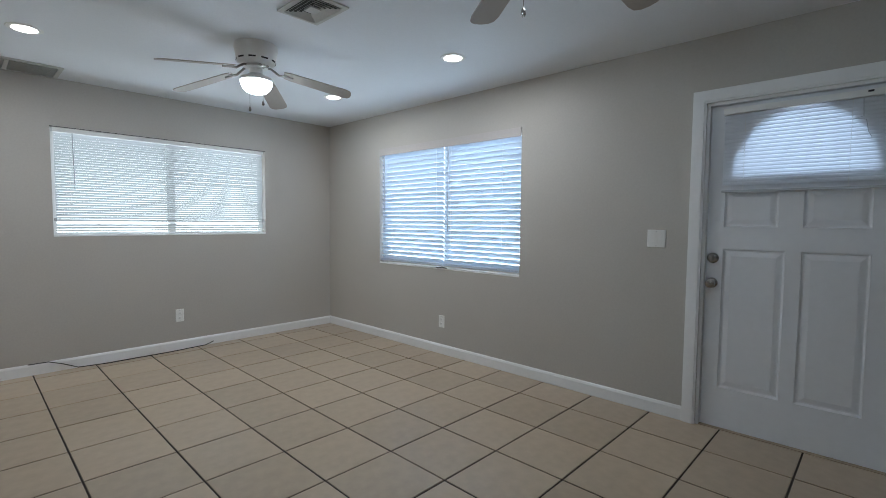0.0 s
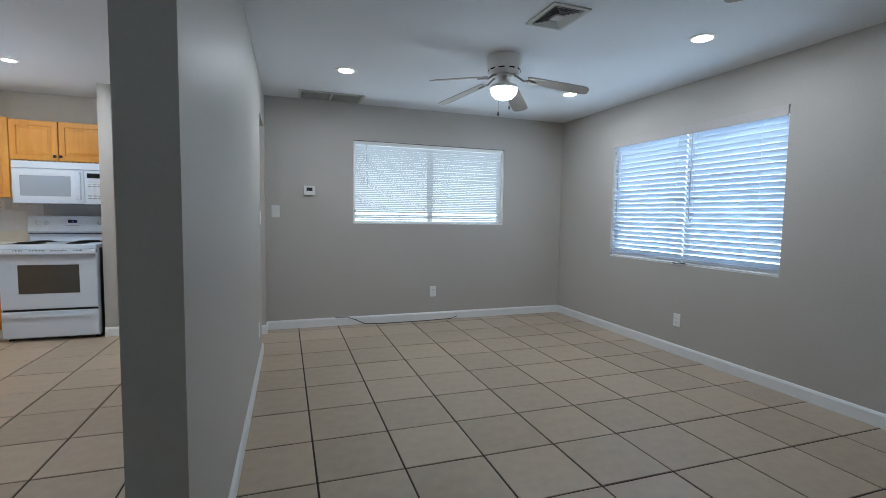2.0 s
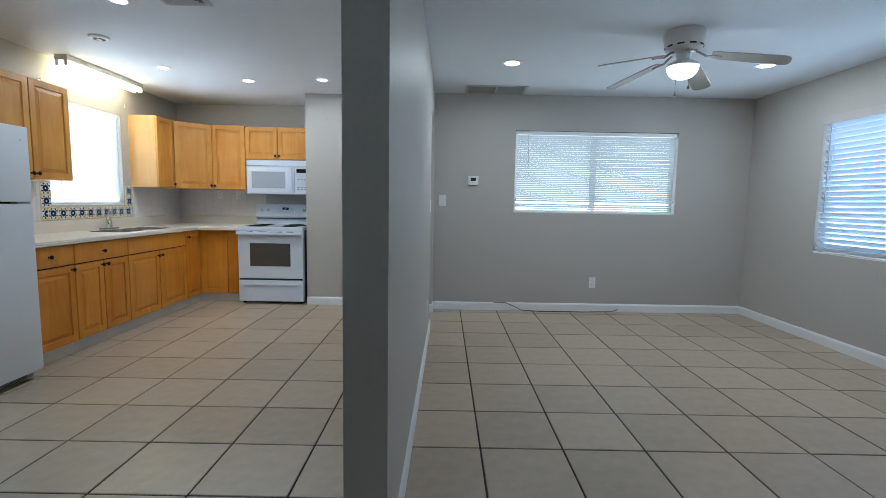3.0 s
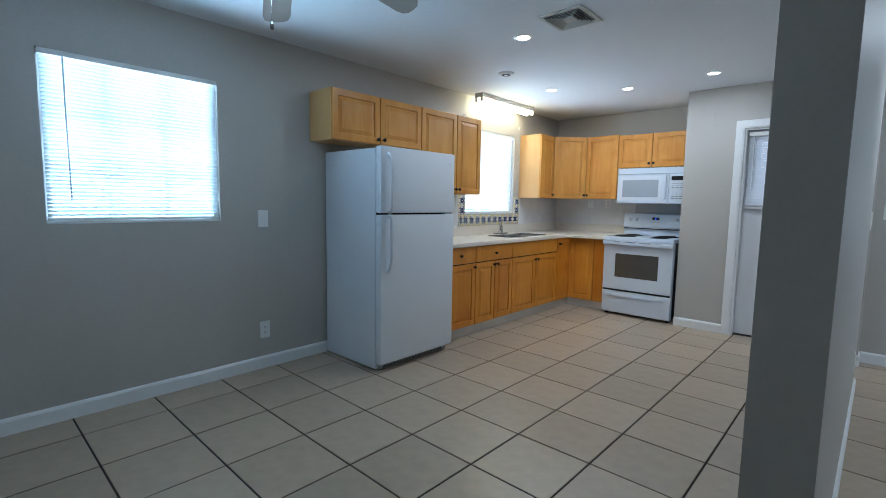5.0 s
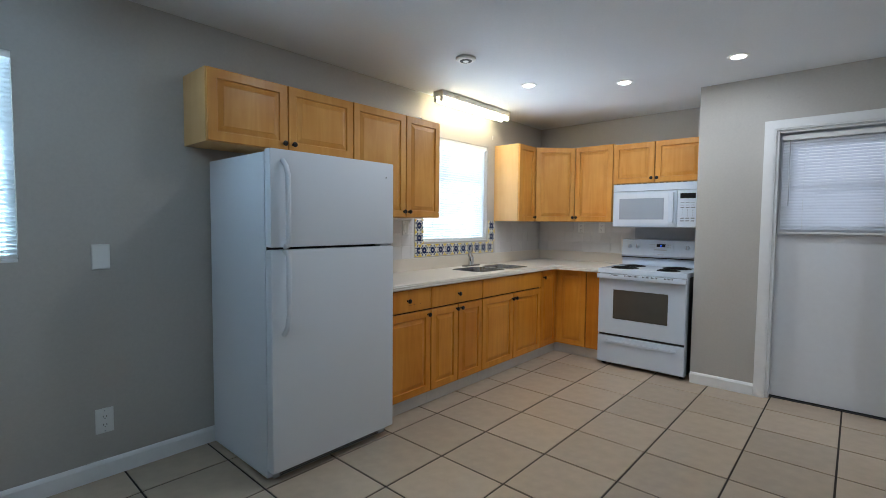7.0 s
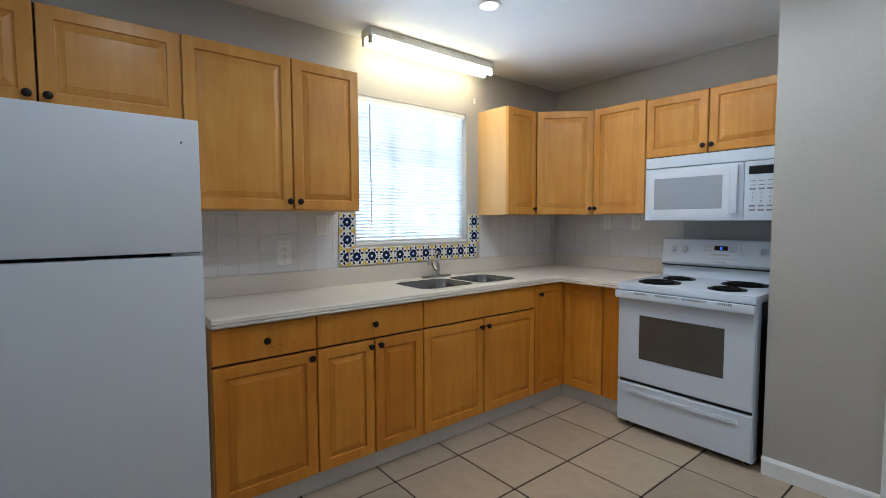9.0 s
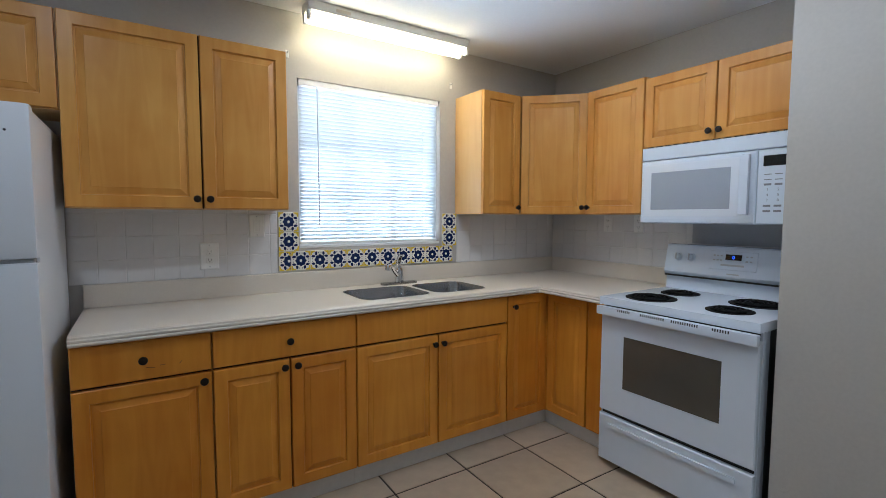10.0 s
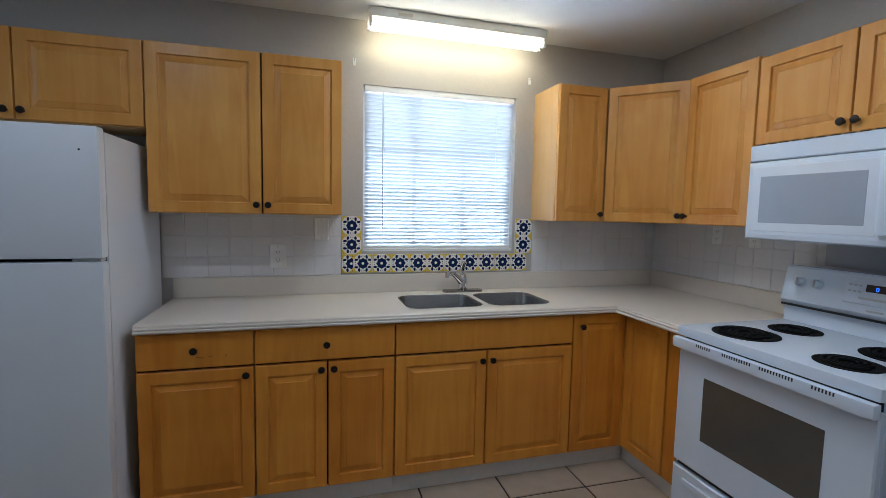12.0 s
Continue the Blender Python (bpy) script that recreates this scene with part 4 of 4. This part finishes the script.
def ceiling_fan(x, y, turns, lit, bare=False, chains=((0.05, -0.095, 0.40), (-0.09, -0.05, 0.455))):
    th = thing("ceiling_fan", pose(x, y, ZC), "white ceiling fan with a lit glass bowl and one blade missing" if bare else "white five-blade ceiling fan, its unseen bowl lit to brighten the room", "ceiling fan", "ceiling fans")
    part("housing", lathe(bm_new(), [(0.135, -0.0005), (0.137, -0.03), (0.131, -0.055), (0.125, -0.092), (0.118, -0.114), (0.10, -0.128)], segs=36), FANW, th, smooth=True)
    for i in range(10):
        a = radians(36 * i)
        part("vent_slot", box((-0.022, -0.0015, -0.005), (0.022, 0.0015, 0.005), 0.001), DARK, th, at=pose(0.1222 * math.cos(a), 0.1222 * math.sin(a), -0.104, 0, 0, 36 * i + 90))
    part("motor_hub", lathe(bm_new(), [(0.075, -0.128), (0.075, -0.146), (0.045, -0.153), (0.042, -0.183), (0.06, -0.196)], segs=28), FANW, th, smooth=True)
    part("light_fitter", lathe(bm_new(), [(0.06, -0.1965), (0.10, -0.213), (0.108, -0.230), (0.104, -0.236)], segs=32), FANW, th, smooth=True)
    # on the five-blade fans this glowing bowl is added, out of view
    part("bowl", lathe(bm_new(), [(0.1, -0.2365), (0.098, -0.253), (0.088, -0.278), (0.066, -0.300), (0.035, -0.312), (0.008, -0.315)], segs=32), lit or FROST, th, "lit white glass bowl" if lit else "white glass bowl", True)
    blade = bm_new()
    out = [(0.175, -0.045), (0.22, -0.056), (0.45, -0.064), (0.58, -0.066), (0.612, -0.058), (0.628, -0.035), (0.632, 0.0), (0.628, 0.035), (0.612, 0.058), (0.58, 0.066), (0.45, 0.064), (0.22, 0.056), (0.175, 0.045)]
    plate(blade, out, [], -0.003, 0.003, flat)
    bme = mesh_of("blade", blade, BLADE)
    arm = bm_new()
    pipe(arm, [(0.06, 0, -0.138), (0.09, 0, -0.142), (0.118, 0, -0.160), (0.145, 0, -0.180), (0.175, 0, -0.182), (0.235, 0, -0.194)], 0.0075, 8)
    bx(arm, (0.165, -0.02, -0.1845), (0.205, 0.02, -0.1780), 0.002)
    ame = mesh_of("blade_arm", arm, FANARM, True)
    for i, turn in enumerate(turns):
        part("blade_arm", ame, None, th, at=pose(0, 0, 0, 0, 0, turn))
        if not (bare and i == 4):
            part("blade", bme, None, th, at=pose(0, 0, 0, 0, 0, turn) @ pose(0.175, 0, -0.173, 0, 11.5, 0) @ pose(-0.175, 0, 0, -9, 0, 0))
    for cx, cy, zl in chains:
        ch = part("pull_chain", pipe(bm_new(), [(cx, cy, -0.25), (cx, cy, -zl)], 0.0013, 5), NICKEL, th)
        part("pull_end", lathe(bm_new(), [(0.002, 0.012), (0.007, 0.0), (0.009, -0.012), (0.005, -0.02)], pose(cx, cy, -zl)), NICKEL, ch, smooth=True)
    return th


ceiling_fan(-3.195, 1.465, (279, 211, 139, 63, 351), BOWL, True, ((0.078, -0.081, 0.435), (0.112, -0.009, 0.39)))
# both bowls below are unseen; their glow is added to lift the room light
ceiling_fan(-0.93, 1.41, (83, 152, 224, 296, 10), FILLBOWLDIM)
ceiling_fan(-0.94, -2.07, (244, 316, 28, 100, 172), FILLBOWLHIGH, chains=((-0.01, -0.108, 0.455),))


def louvre(name, cx, cy, sx, sy, turn, label, four_way):
    th = thing(name, pose(cx, cy, ZC, 0, 0, turn), label, "ceiling vent")
    a, b = sx / 2, sy / 2
    part("frame", plate(bm_new(), rect(-a, -b, a, b), [rect(-a + 0.028, -b + 0.028, a - 0.028, b - 0.028)], -0.009, -0.0005, flat), VENTM, th)
    part("backing", box((-a + 0.028, -b + 0.028, -0.0025), (a - 0.028, b - 0.028, -0.0005)), VENTD if four_way else VENTL, th, "dark duct opening" if four_way else "shaded duct opening")
    if four_way:
        for k in range(4):
            ins = 0.036 + 0.02 * k
            for s in (-1, 1):
                if a - ins > 0.03:
                    part("slat", box((-0.008, -b + ins, -0.0006), (0.008, b - ins, 0.0006)), VENTM, th, at=pose(s * (a - ins), 0, -0.0105, 0, s * 38, 0))
                    part("slat", box((-a + ins, -0.008, -0.0006), (a - ins, 0.008, 0.0006)), VENTM, th, at=pose(0, s * (b - ins), -0.0105, -s * 38, 0, 0))
        part("core", box((-0.035, -0.035, -0.014), (0.035, 0.035, -0.004), 0.002), VENTM, th)
    else:
        n = int((sx - 0.06) / 0.016)
        for i in range(n):
            part("slat", box((-0.0065, -b + 0.029, -0.0005), (0.0065, b - 0.029, 0.0005)), VENTM, th, at=pose(-a + 0.036 + 0.016 * i, 0, -0.0085, 0, 35, 0))
        part("centre_bar", box((-a + 0.029, -0.012, -0.0142), (a - 0.029, 0.012, -0.006)), VENTM, th)
    return th


louvre("air_vent", -2.432, 1.43, 0.32, 0.25, 0, "square four-way air vent in the living room ceiling", True)
louvre("air_vent", -2.747, -1.807, 0.30, 0.29, 0, "square four-way air vent in the kitchen ceiling", True)
louvre("return_grille", -4.925, 0.355, 0.36, 0.64, 0, "long white louvred return air grille", False)

sm = thing("smoke_alarm", pose(-3.525, -2.83, ZC), "small round white ceiling alarm with a grey ring", "alarm")
part("body", lathe(bm_new(), [(0.068, -0.0005), (0.068, -0.010), (0.058, -0.018), (0.05, -0.019)], segs=28), PLASTIC, sm, smooth=True)
part("ring", lathe(bm_new(), [(0.042, -0.0192), (0.040, -0.021), (0.022, -0.0215)], segs=24), VENTD, sm, smooth=True)
part("centre", lathe(bm_new(), [(0.02, -0.0216), (0.018, -0.025), (0.008, -0.026)], segs=20), PLASTIC, sm, smooth=True)

fx = thing("fluorescent_light", pose(-4.476, -3.483, ZC), "old white two-tube fluorescent light, lit", "ceiling light")
part("channel", bx(bm_new(), (-0.51, -0.055, -0.05), (0.51, 0.055, -0.0005), 0.006), PLASTIC, fx)
for s in (-1, 1):
    part("socket", bx(bm_new(), (s * 0.50 - 0.009, -0.05, -0.094), (s * 0.50 + 0.009, -0.022, -0.0502), 0.004), PLASTIC, fx)
    part("socket", bx(bm_new(), (s * 0.50 - 0.009, 0.022, -0.094), (s * 0.50 + 0.009, 0.05, -0.0502), 0.004), PLASTIC, fx)
for ty in (-0.036, 0.036):
    part("tube", pipe(bm_new(), [(-0.49, ty, -0.075), (0.49, ty, -0.075)], 0.0165, 14), TUBE, fx, "glowing warm white tube", True)
part("scorch_label", box((-0.32 + 0.60, 0.0553, -0.035), (-0.32 + 0.68, 0.0558, -0.018)), COUNTER, fx, "yellowed sticker")


# ---- switches, sockets, small wall fittings ----
def wall_plate(name, m, w, h, kind, label):
    th = thing(name, m, label, "switch" if kind != "socket" else "socket")
    part("plate", rings(bm_new(), -w / 2, -h / 2, w / 2, h / 2, [(0.001, -0.004), (0.005, -0.006)], -0.0003), PLASTIC, th)
    if kind == "socket":
        for dz in (-0.021, 0.021):
            f = part("face", rings(bm_new(), -0.017, dz - 0.014, 0.017, dz + 0.014, [(0.001, -0.0074), (0.004, -0.0078)], -0.0062), PLASTIC, th)
            for sx in (-0.007, 0.007):
                part("slot", box((sx - 0.0012, -0.0084, dz - 0.002), (sx + 0.0012, -0.0079, dz + 0.007)), DARK, f)
            part("slot", box((-0.002, -0.0084, dz - 0.010), (0.002, -0.0079, dz - 0.006)), DARK, f)
    else:
        n = {"switch": 1, "double": 2, "blank": 0}[kind]
        for i in range(n):
            cx = (i - (n - 1) / 2) * 0.046
            part("rocker", rings(bm_new(), cx - 0.0165, -0.033, cx + 0.0165, 0.033, [(0.001, -0.0085), (0.004, -0.0075)], -0.0062), PLASTIC, th)
    for dz in (-0.048, 0.048):
        if kind != "blank":
            part("screw", lathe(bm_new(), [(0.003, 0), (0.003, 0.0008), (0.001, 0.001)], segs=8), GREYPL, th, at=pose(0, -0.0061, dz * h / 0.118) @ FACE)
    return th


wall_plate("light_switch", pose(-1.217, YN, 1.186), 0.118, 0.118, "double", "white double rocker switch beside the front door")
wall_plate("socket", pose(-3.195, YN, 0.316), 0.072, 0.118, "socket", "white double socket below the wide window")
wall_plate("socket", facing_west_wall(XW, 1.555, 0.338), 0.074, 0.125, "socket", "white double socket below the long window")
wall_plate("light_switch", facing_west_wall(XW, -0.192, 1.256), 0.08, 0.125, "switch", "white rocker switch near the passage")
wall_plate("light_switch", facing_south_wall(-1.618, YS, 1.133), 0.078, 0.125, "blank", "plain white blank plate beside the dining window")
wall_plate("socket", facing_south_wall(-1.613, YS, 0.294), 0.078, 0.128, "socket", "white double socket near the floor")
wall_plate("socket", facing_south_wall(-3.499, YS + 0.0086, 1.123), 0.088, 0.135, "socket", "white double socket on the kitchen tiles")
wall_plate("light_switch", facing_south_wall(-3.731, YS + 0.0086, 1.275), 0.078, 0.12, "switch", "white switch on the kitchen tiles")
wall_plate("socket", facing_west_wall(XN + 0.0086, -3.10, 1.283), 0.072, 0.115, "socket", "white double socket under the wall cabinets")
wall_plate("socket", facing_west_wall(XN + 0.0086, -2.86, 1.283), 0.072, 0.115, "socket", "white double socket under the wall cabinets")
wall_plate("light_switch", facing_south_wall(*skew(-4.2, PY1), 1.20), 0.075, 0.12, "switch", "white rocker switch on the partition")
wall_plate("socket", facing_south_wall(*skew(-3.9, PY1), 0.30), 0.072, 0.118, "socket", "white double socket on the partition")

thm = thing("thermostat", facing_west_wall(XW, 0.151, 1.483), "small white thermostat with a dark screen", "thermostat")
part("body", bx(bm_new(), (-0.058, -0.022, -0.05), (0.058, -0.0003, 0.05), 0.006), PLASTIC, thm)
part("screen", box((-0.03, -0.0232, -0.004), (0.03, -0.0222, 0.032)), DARK, thm, "dark screen")
solid("wall_cable", pipe(bm_new(), [(XW + 0.018, 0.42, 0.094), (XW + 0.022, 0.55, 0.093), (XW + 0.03, 0.64, 0.06), (XW + 0.045, 0.74, 0.012), (XW + 0.06, 0.95, 0.005), (XW + 0.055, 1.2, 0.0048),
                           (XW + 0.06, 1.45, 0.005), (XW + 0.04, 1.62, 0.006), (XW + 0.03, 1.78, 0.006), (XW + 0.022, 1.86, 0.03)], 0.0042, 6), CABLE,
      "thin black cable lying along the baseboard", "cable", smooth=True)
for hx, hz in ((-3.911, 2.21), (-4.986, 2.205)):
    hk = thing("curtain_bracket", facing_south_wall(hx, YS, hz), "tiny white curtain rod bracket beside the window", "bracket")
    part("plate", box((-0.009, -0.003, -0.02), (0.009, -0.0003, 0.02), 0.001), PLASTIC, hk)
    part("hook", pipe(bm_new(), [(0, -0.003, 0.008), (0, -0.02, 0.006), (0, -0.024, 0.014)], 0.003, 6), GREYPL, hk)
solid("blind_latch", pipe(bm_new(), [(-3.27, YN - 0.006, 0.842), (-3.24, YN - 0.012, 0.838), (-3.19, YN - 0.008, 0.845), (-3.13, YN - 0.006, 0.842)], 0.005, 6), DARK,
      "dark loose cord end on the window sill", "cord", smooth=True)

# ---- glazed wall tiles ----
splash = thing("tile_backsplash", Matrix(), "white glazed kitchen wall tiles with painted border tiles", "backsplash")
part("grout_bed", box((-3.838, YS + 0.0003, 1.0125), (-2.93, YS + 0.0062, 1.361)), WGROUT, splash)
part("grout_bed", box((XN + 0.003, YS + 0.0003, 1.0125), (-5.041, YS + 0.0062, 1.361)), WGROUT, splash)
part("grout_bed", box((XN + 0.0003, YS + 0.004, 1.0125), (XN + 0.0062, -1.80, 1.40)), WGROUT, splash)
T = 0.1085
tile_cache = {}


def wall_tile(w, h):
    key = (round(w, 3), round(h, 3))
    if key not in tile_cache:
        tile_cache[key] = mesh_of("tile", rings(bm_new(), 0.001, 0.001, w - 0.001, h - 0.001, [(0.0, -0.0042), (0.002, -0.0056)], -0.0005), WTILE)
    return tile_cache[key]


trnd = random.Random(4)
for place, u0, u1 in ((lambda u, z: facing_south_wall(u, YS + 0.0025, z), -2.93, -3.838), (lambda u, z: facing_south_wall(u, YS + 0.0025, z), -5.041, XN + 0.005)):
    for r in range(4):
        z0, u = 1.0135 + r * T, u0
        hh = min(T, 1.361 - z0)
        while u > u1 + 0.012 and hh > 0.01:
            ww = min(T, u - u1)
            part("tile", wall_tile(ww, hh), None, splash, at=place(u, z0) @ pose(0, trnd.uniform(-0.0009, 0.0007), 0, trnd.uniform(-0.7, 0.7), trnd.uniform(-0.5, 0.5), trnd.uniform(-0.7, 0.7)))
            u -= T
for r in range(4):
    z0, v = 1.0135 + r * T, YS + 0.012
    hh = min(T, 1.40 - z0)
    while v < -1.82:
        ww = min(T, -1.80 - v)
        part("tile", wall_tile(ww, hh), None, splash, at=facing_west_wall(XN + 0.0025, v, z0) @ pose(0, trnd.uniform(-0.0009, 0.0007), 0, trnd.uniform(-0.7, 0.7), trnd.uniform(-0.5, 0.5), trnd.uniform(-0.7, 0.7)))
        v += T

# painted border tiles: white glaze with a blue flower and yellow corners
D = 0.1095


def flower(w, h, cx):
    """Blue glaze motif clipped to a tile w wide and h high, centred at cx."""
    bm = bm_new()
    cz = D / 2 if h > D * 0.9 else h * 0.42

    def blob(px, pz, a, lx, lz, n=10):
        vs = []
        for i in range(n):
            t = 2 * math.pi * i / n
            x, z = lx * math.cos(t), lz * math.sin(t)
            qx, qz = px + x * math.cos(a) - z * math.sin(a), pz + x * math.sin(a) + z * math.cos(a)
            vs.append(bm.verts.new((min(max(qx, 0.002), w - 0.002), -0.0078, min(max(qz, 0.002), h - 0.002))))
        bm.faces.new(vs)
    n = 16
    ring_o = [bm.verts.new((min(max(cx + (0.0305 + 0.003 * math.cos(math.pi * i)) * math.cos(2 * math.pi * i / n), 0.002), w - 0.002), -0.0078, min(max(cz + (0.0305 + 0.003 * math.cos(math.pi * i)) * math.sin(2 * math.pi * i / n), 0.002), h - 0.002))) for i in range(n)]
    ring_i = [bm.verts.new((min(max(cx + 0.0078 * math.cos(2 * math.pi * i / n), 0.002), w - 0.002), -0.0078, min(max(cz + 0.0078 * math.sin(2 * math.pi * i / n), 0.002), h - 0.002))) for i in range(n)]
    for i in range(n):
        bm.faces.new((ring_o[i], ring_o[(i + 1) % n], ring_i[(i + 1) % n], ring_i[i]))
    for k in range(4):
        a = math.pi / 4 + math.pi / 2 * k
        for da in (-0.27, 0.27):
            blob(cx + 0.0435 * math.cos(a + da), cz + 0.0435 * math.sin(a + da), a + da * 3.4, 0.0115, 0.0072)
        b = math.pi / 2 * k
        for db in (-0.17, 0.17):
            blob(cx + 0.043 * math.cos(b + db), cz + 0.043 * math.sin(b + db), b, 0.0035, 0.0024, 7)
    return bm


def corners(w, h):
    made = []
    for sx in (0, 1):
        for sz in (0, 1):
            pts = [(0.0015, 0.0015), (0.030, 0.0015), (0.026, 0.008), (0.016, 0.0105), (0.0105, 0.016), (0.008, 0.026), (0.0015, 0.030)]
            bm = bm_new()
            vs = [bm.verts.new((x if not sx else w - x, -0.0078, z if not sz else h - z)) for x, z in pts]
            bm.faces.new(vs if sx == sz else vs[::-1])
            made.append(mesh_of("yellow_corner", bm, YELLOW))
    return made


deco_cache = {}


def deco(u, z, w, h, cx):
    key = (round(w, 3), round(h, 3), round(cx, 3))
    if key not in deco_cache:
        deco_cache[key] = (mesh_of("border_tile", rings(bm_new(), 0.0008, 0.0008, w - 0.0008, h - 0.0008, [(0.0, -0.0055), (0.0018, -0.0073)], -0.0005), CREAMG),
                           mesh_of("blue_flower", flower(w, h, cx), BLUE), corners(w, h))
    a, b, c = deco_cache[key]
    m = facing_south_wall(u, YS + 0.0008, z)
    t = part("border_tile", a, None, splash, "white glazed tile with a painted flower", at=m)
    part("flower", b, None, t, "blue painted flower")
    for q in c:
        part("corner", q, None, t, "yellow painted corner")


u = -3.843
deco(u, 1.022, 0.066, D, 0.011 + D / 2 - 0.011)
u -= 0.066
while u > -4.996:
    ww = min(D, u + 5.037)
    deco(u, 1.022, ww, D, D / 2)
    u -= D
for uu, ww in ((-3.843, 0.112), (-4.918, 0.117)):
    deco(uu, 1.022 + D, ww, D, ww / 2)
    deco(uu, 1.022 + 2 * D, ww, 0.11, ww / 2)

# ---- floor tiles ----
PX, PY, JX = 0.4170, 0.4187, 0.0098
floor_cache = {}
frnd = random.Random(9)


def floor_tile(w, h):
    key = (round(w, 3), round(h, 3))
    if key not in floor_cache:
        bm = bm_new()
        lo = [bm.verts.new((x, y, -0.011)) for x, y in rect(0, 0, w, h)]
        mi = [bm.verts.new((x, y, -0.0015)) for x, y in rect(0, 0, w, h)]
        hi = [bm.verts.new((x, y, 0.0)) for x, y in rect(0.002, 0.002, w - 0.002, h - 0.002)]
        for p, q in ((lo, mi), (mi, hi)):
            for i in range(4):
                bm.faces.new((p[i], p[(i + 1) % 4], q[(i + 1) % 4], q[i]))
        bm.faces.new(hi)
        floor_cache[key] = mesh_of("tile", bm, TILE)
    return floor_cache[key]


TURN = -0.008                                     # the grid lies slightly out of square with the walls
for i in range(-10, 12):
    for j in range(-10, 10):
        cx, cy = -2.499 + PX * (i + 0.5), 0.011 + PY * (j + 0.5)
        cx, cy = cx - TURN * cy, cy + TURN * (cx + 2.499)
        x0, x1 = max(cx - (PX - JX) / 2, XN - 0.12), min(cx + (PX - JX) / 2, XE + 0.12)
        y0, y1 = max(cy - (PY - JX) / 2, YS - 0.12), min(cy + (PY - JX) / 2, YN + 0.12)
        if y0 > -1.70:
            x0 = max(x0, XK - THICK + 0.02)
        if y0 > -0.4:
            x0 = max(x0, XW - THICK + 0.02)
        if x1 - x0 < 0.02 or y1 - y0 < 0.02:
            continue
        z = frnd.uniform(-0.0012, 0.0)
        part("tile", floor_tile(x1 - x0, y1 - y0), None, grout,
             at=pose(x0, y0, z, frnd.uniform(-0.08, 0.08), frnd.uniform(-0.08, 0.08), math.degrees(TURN)))
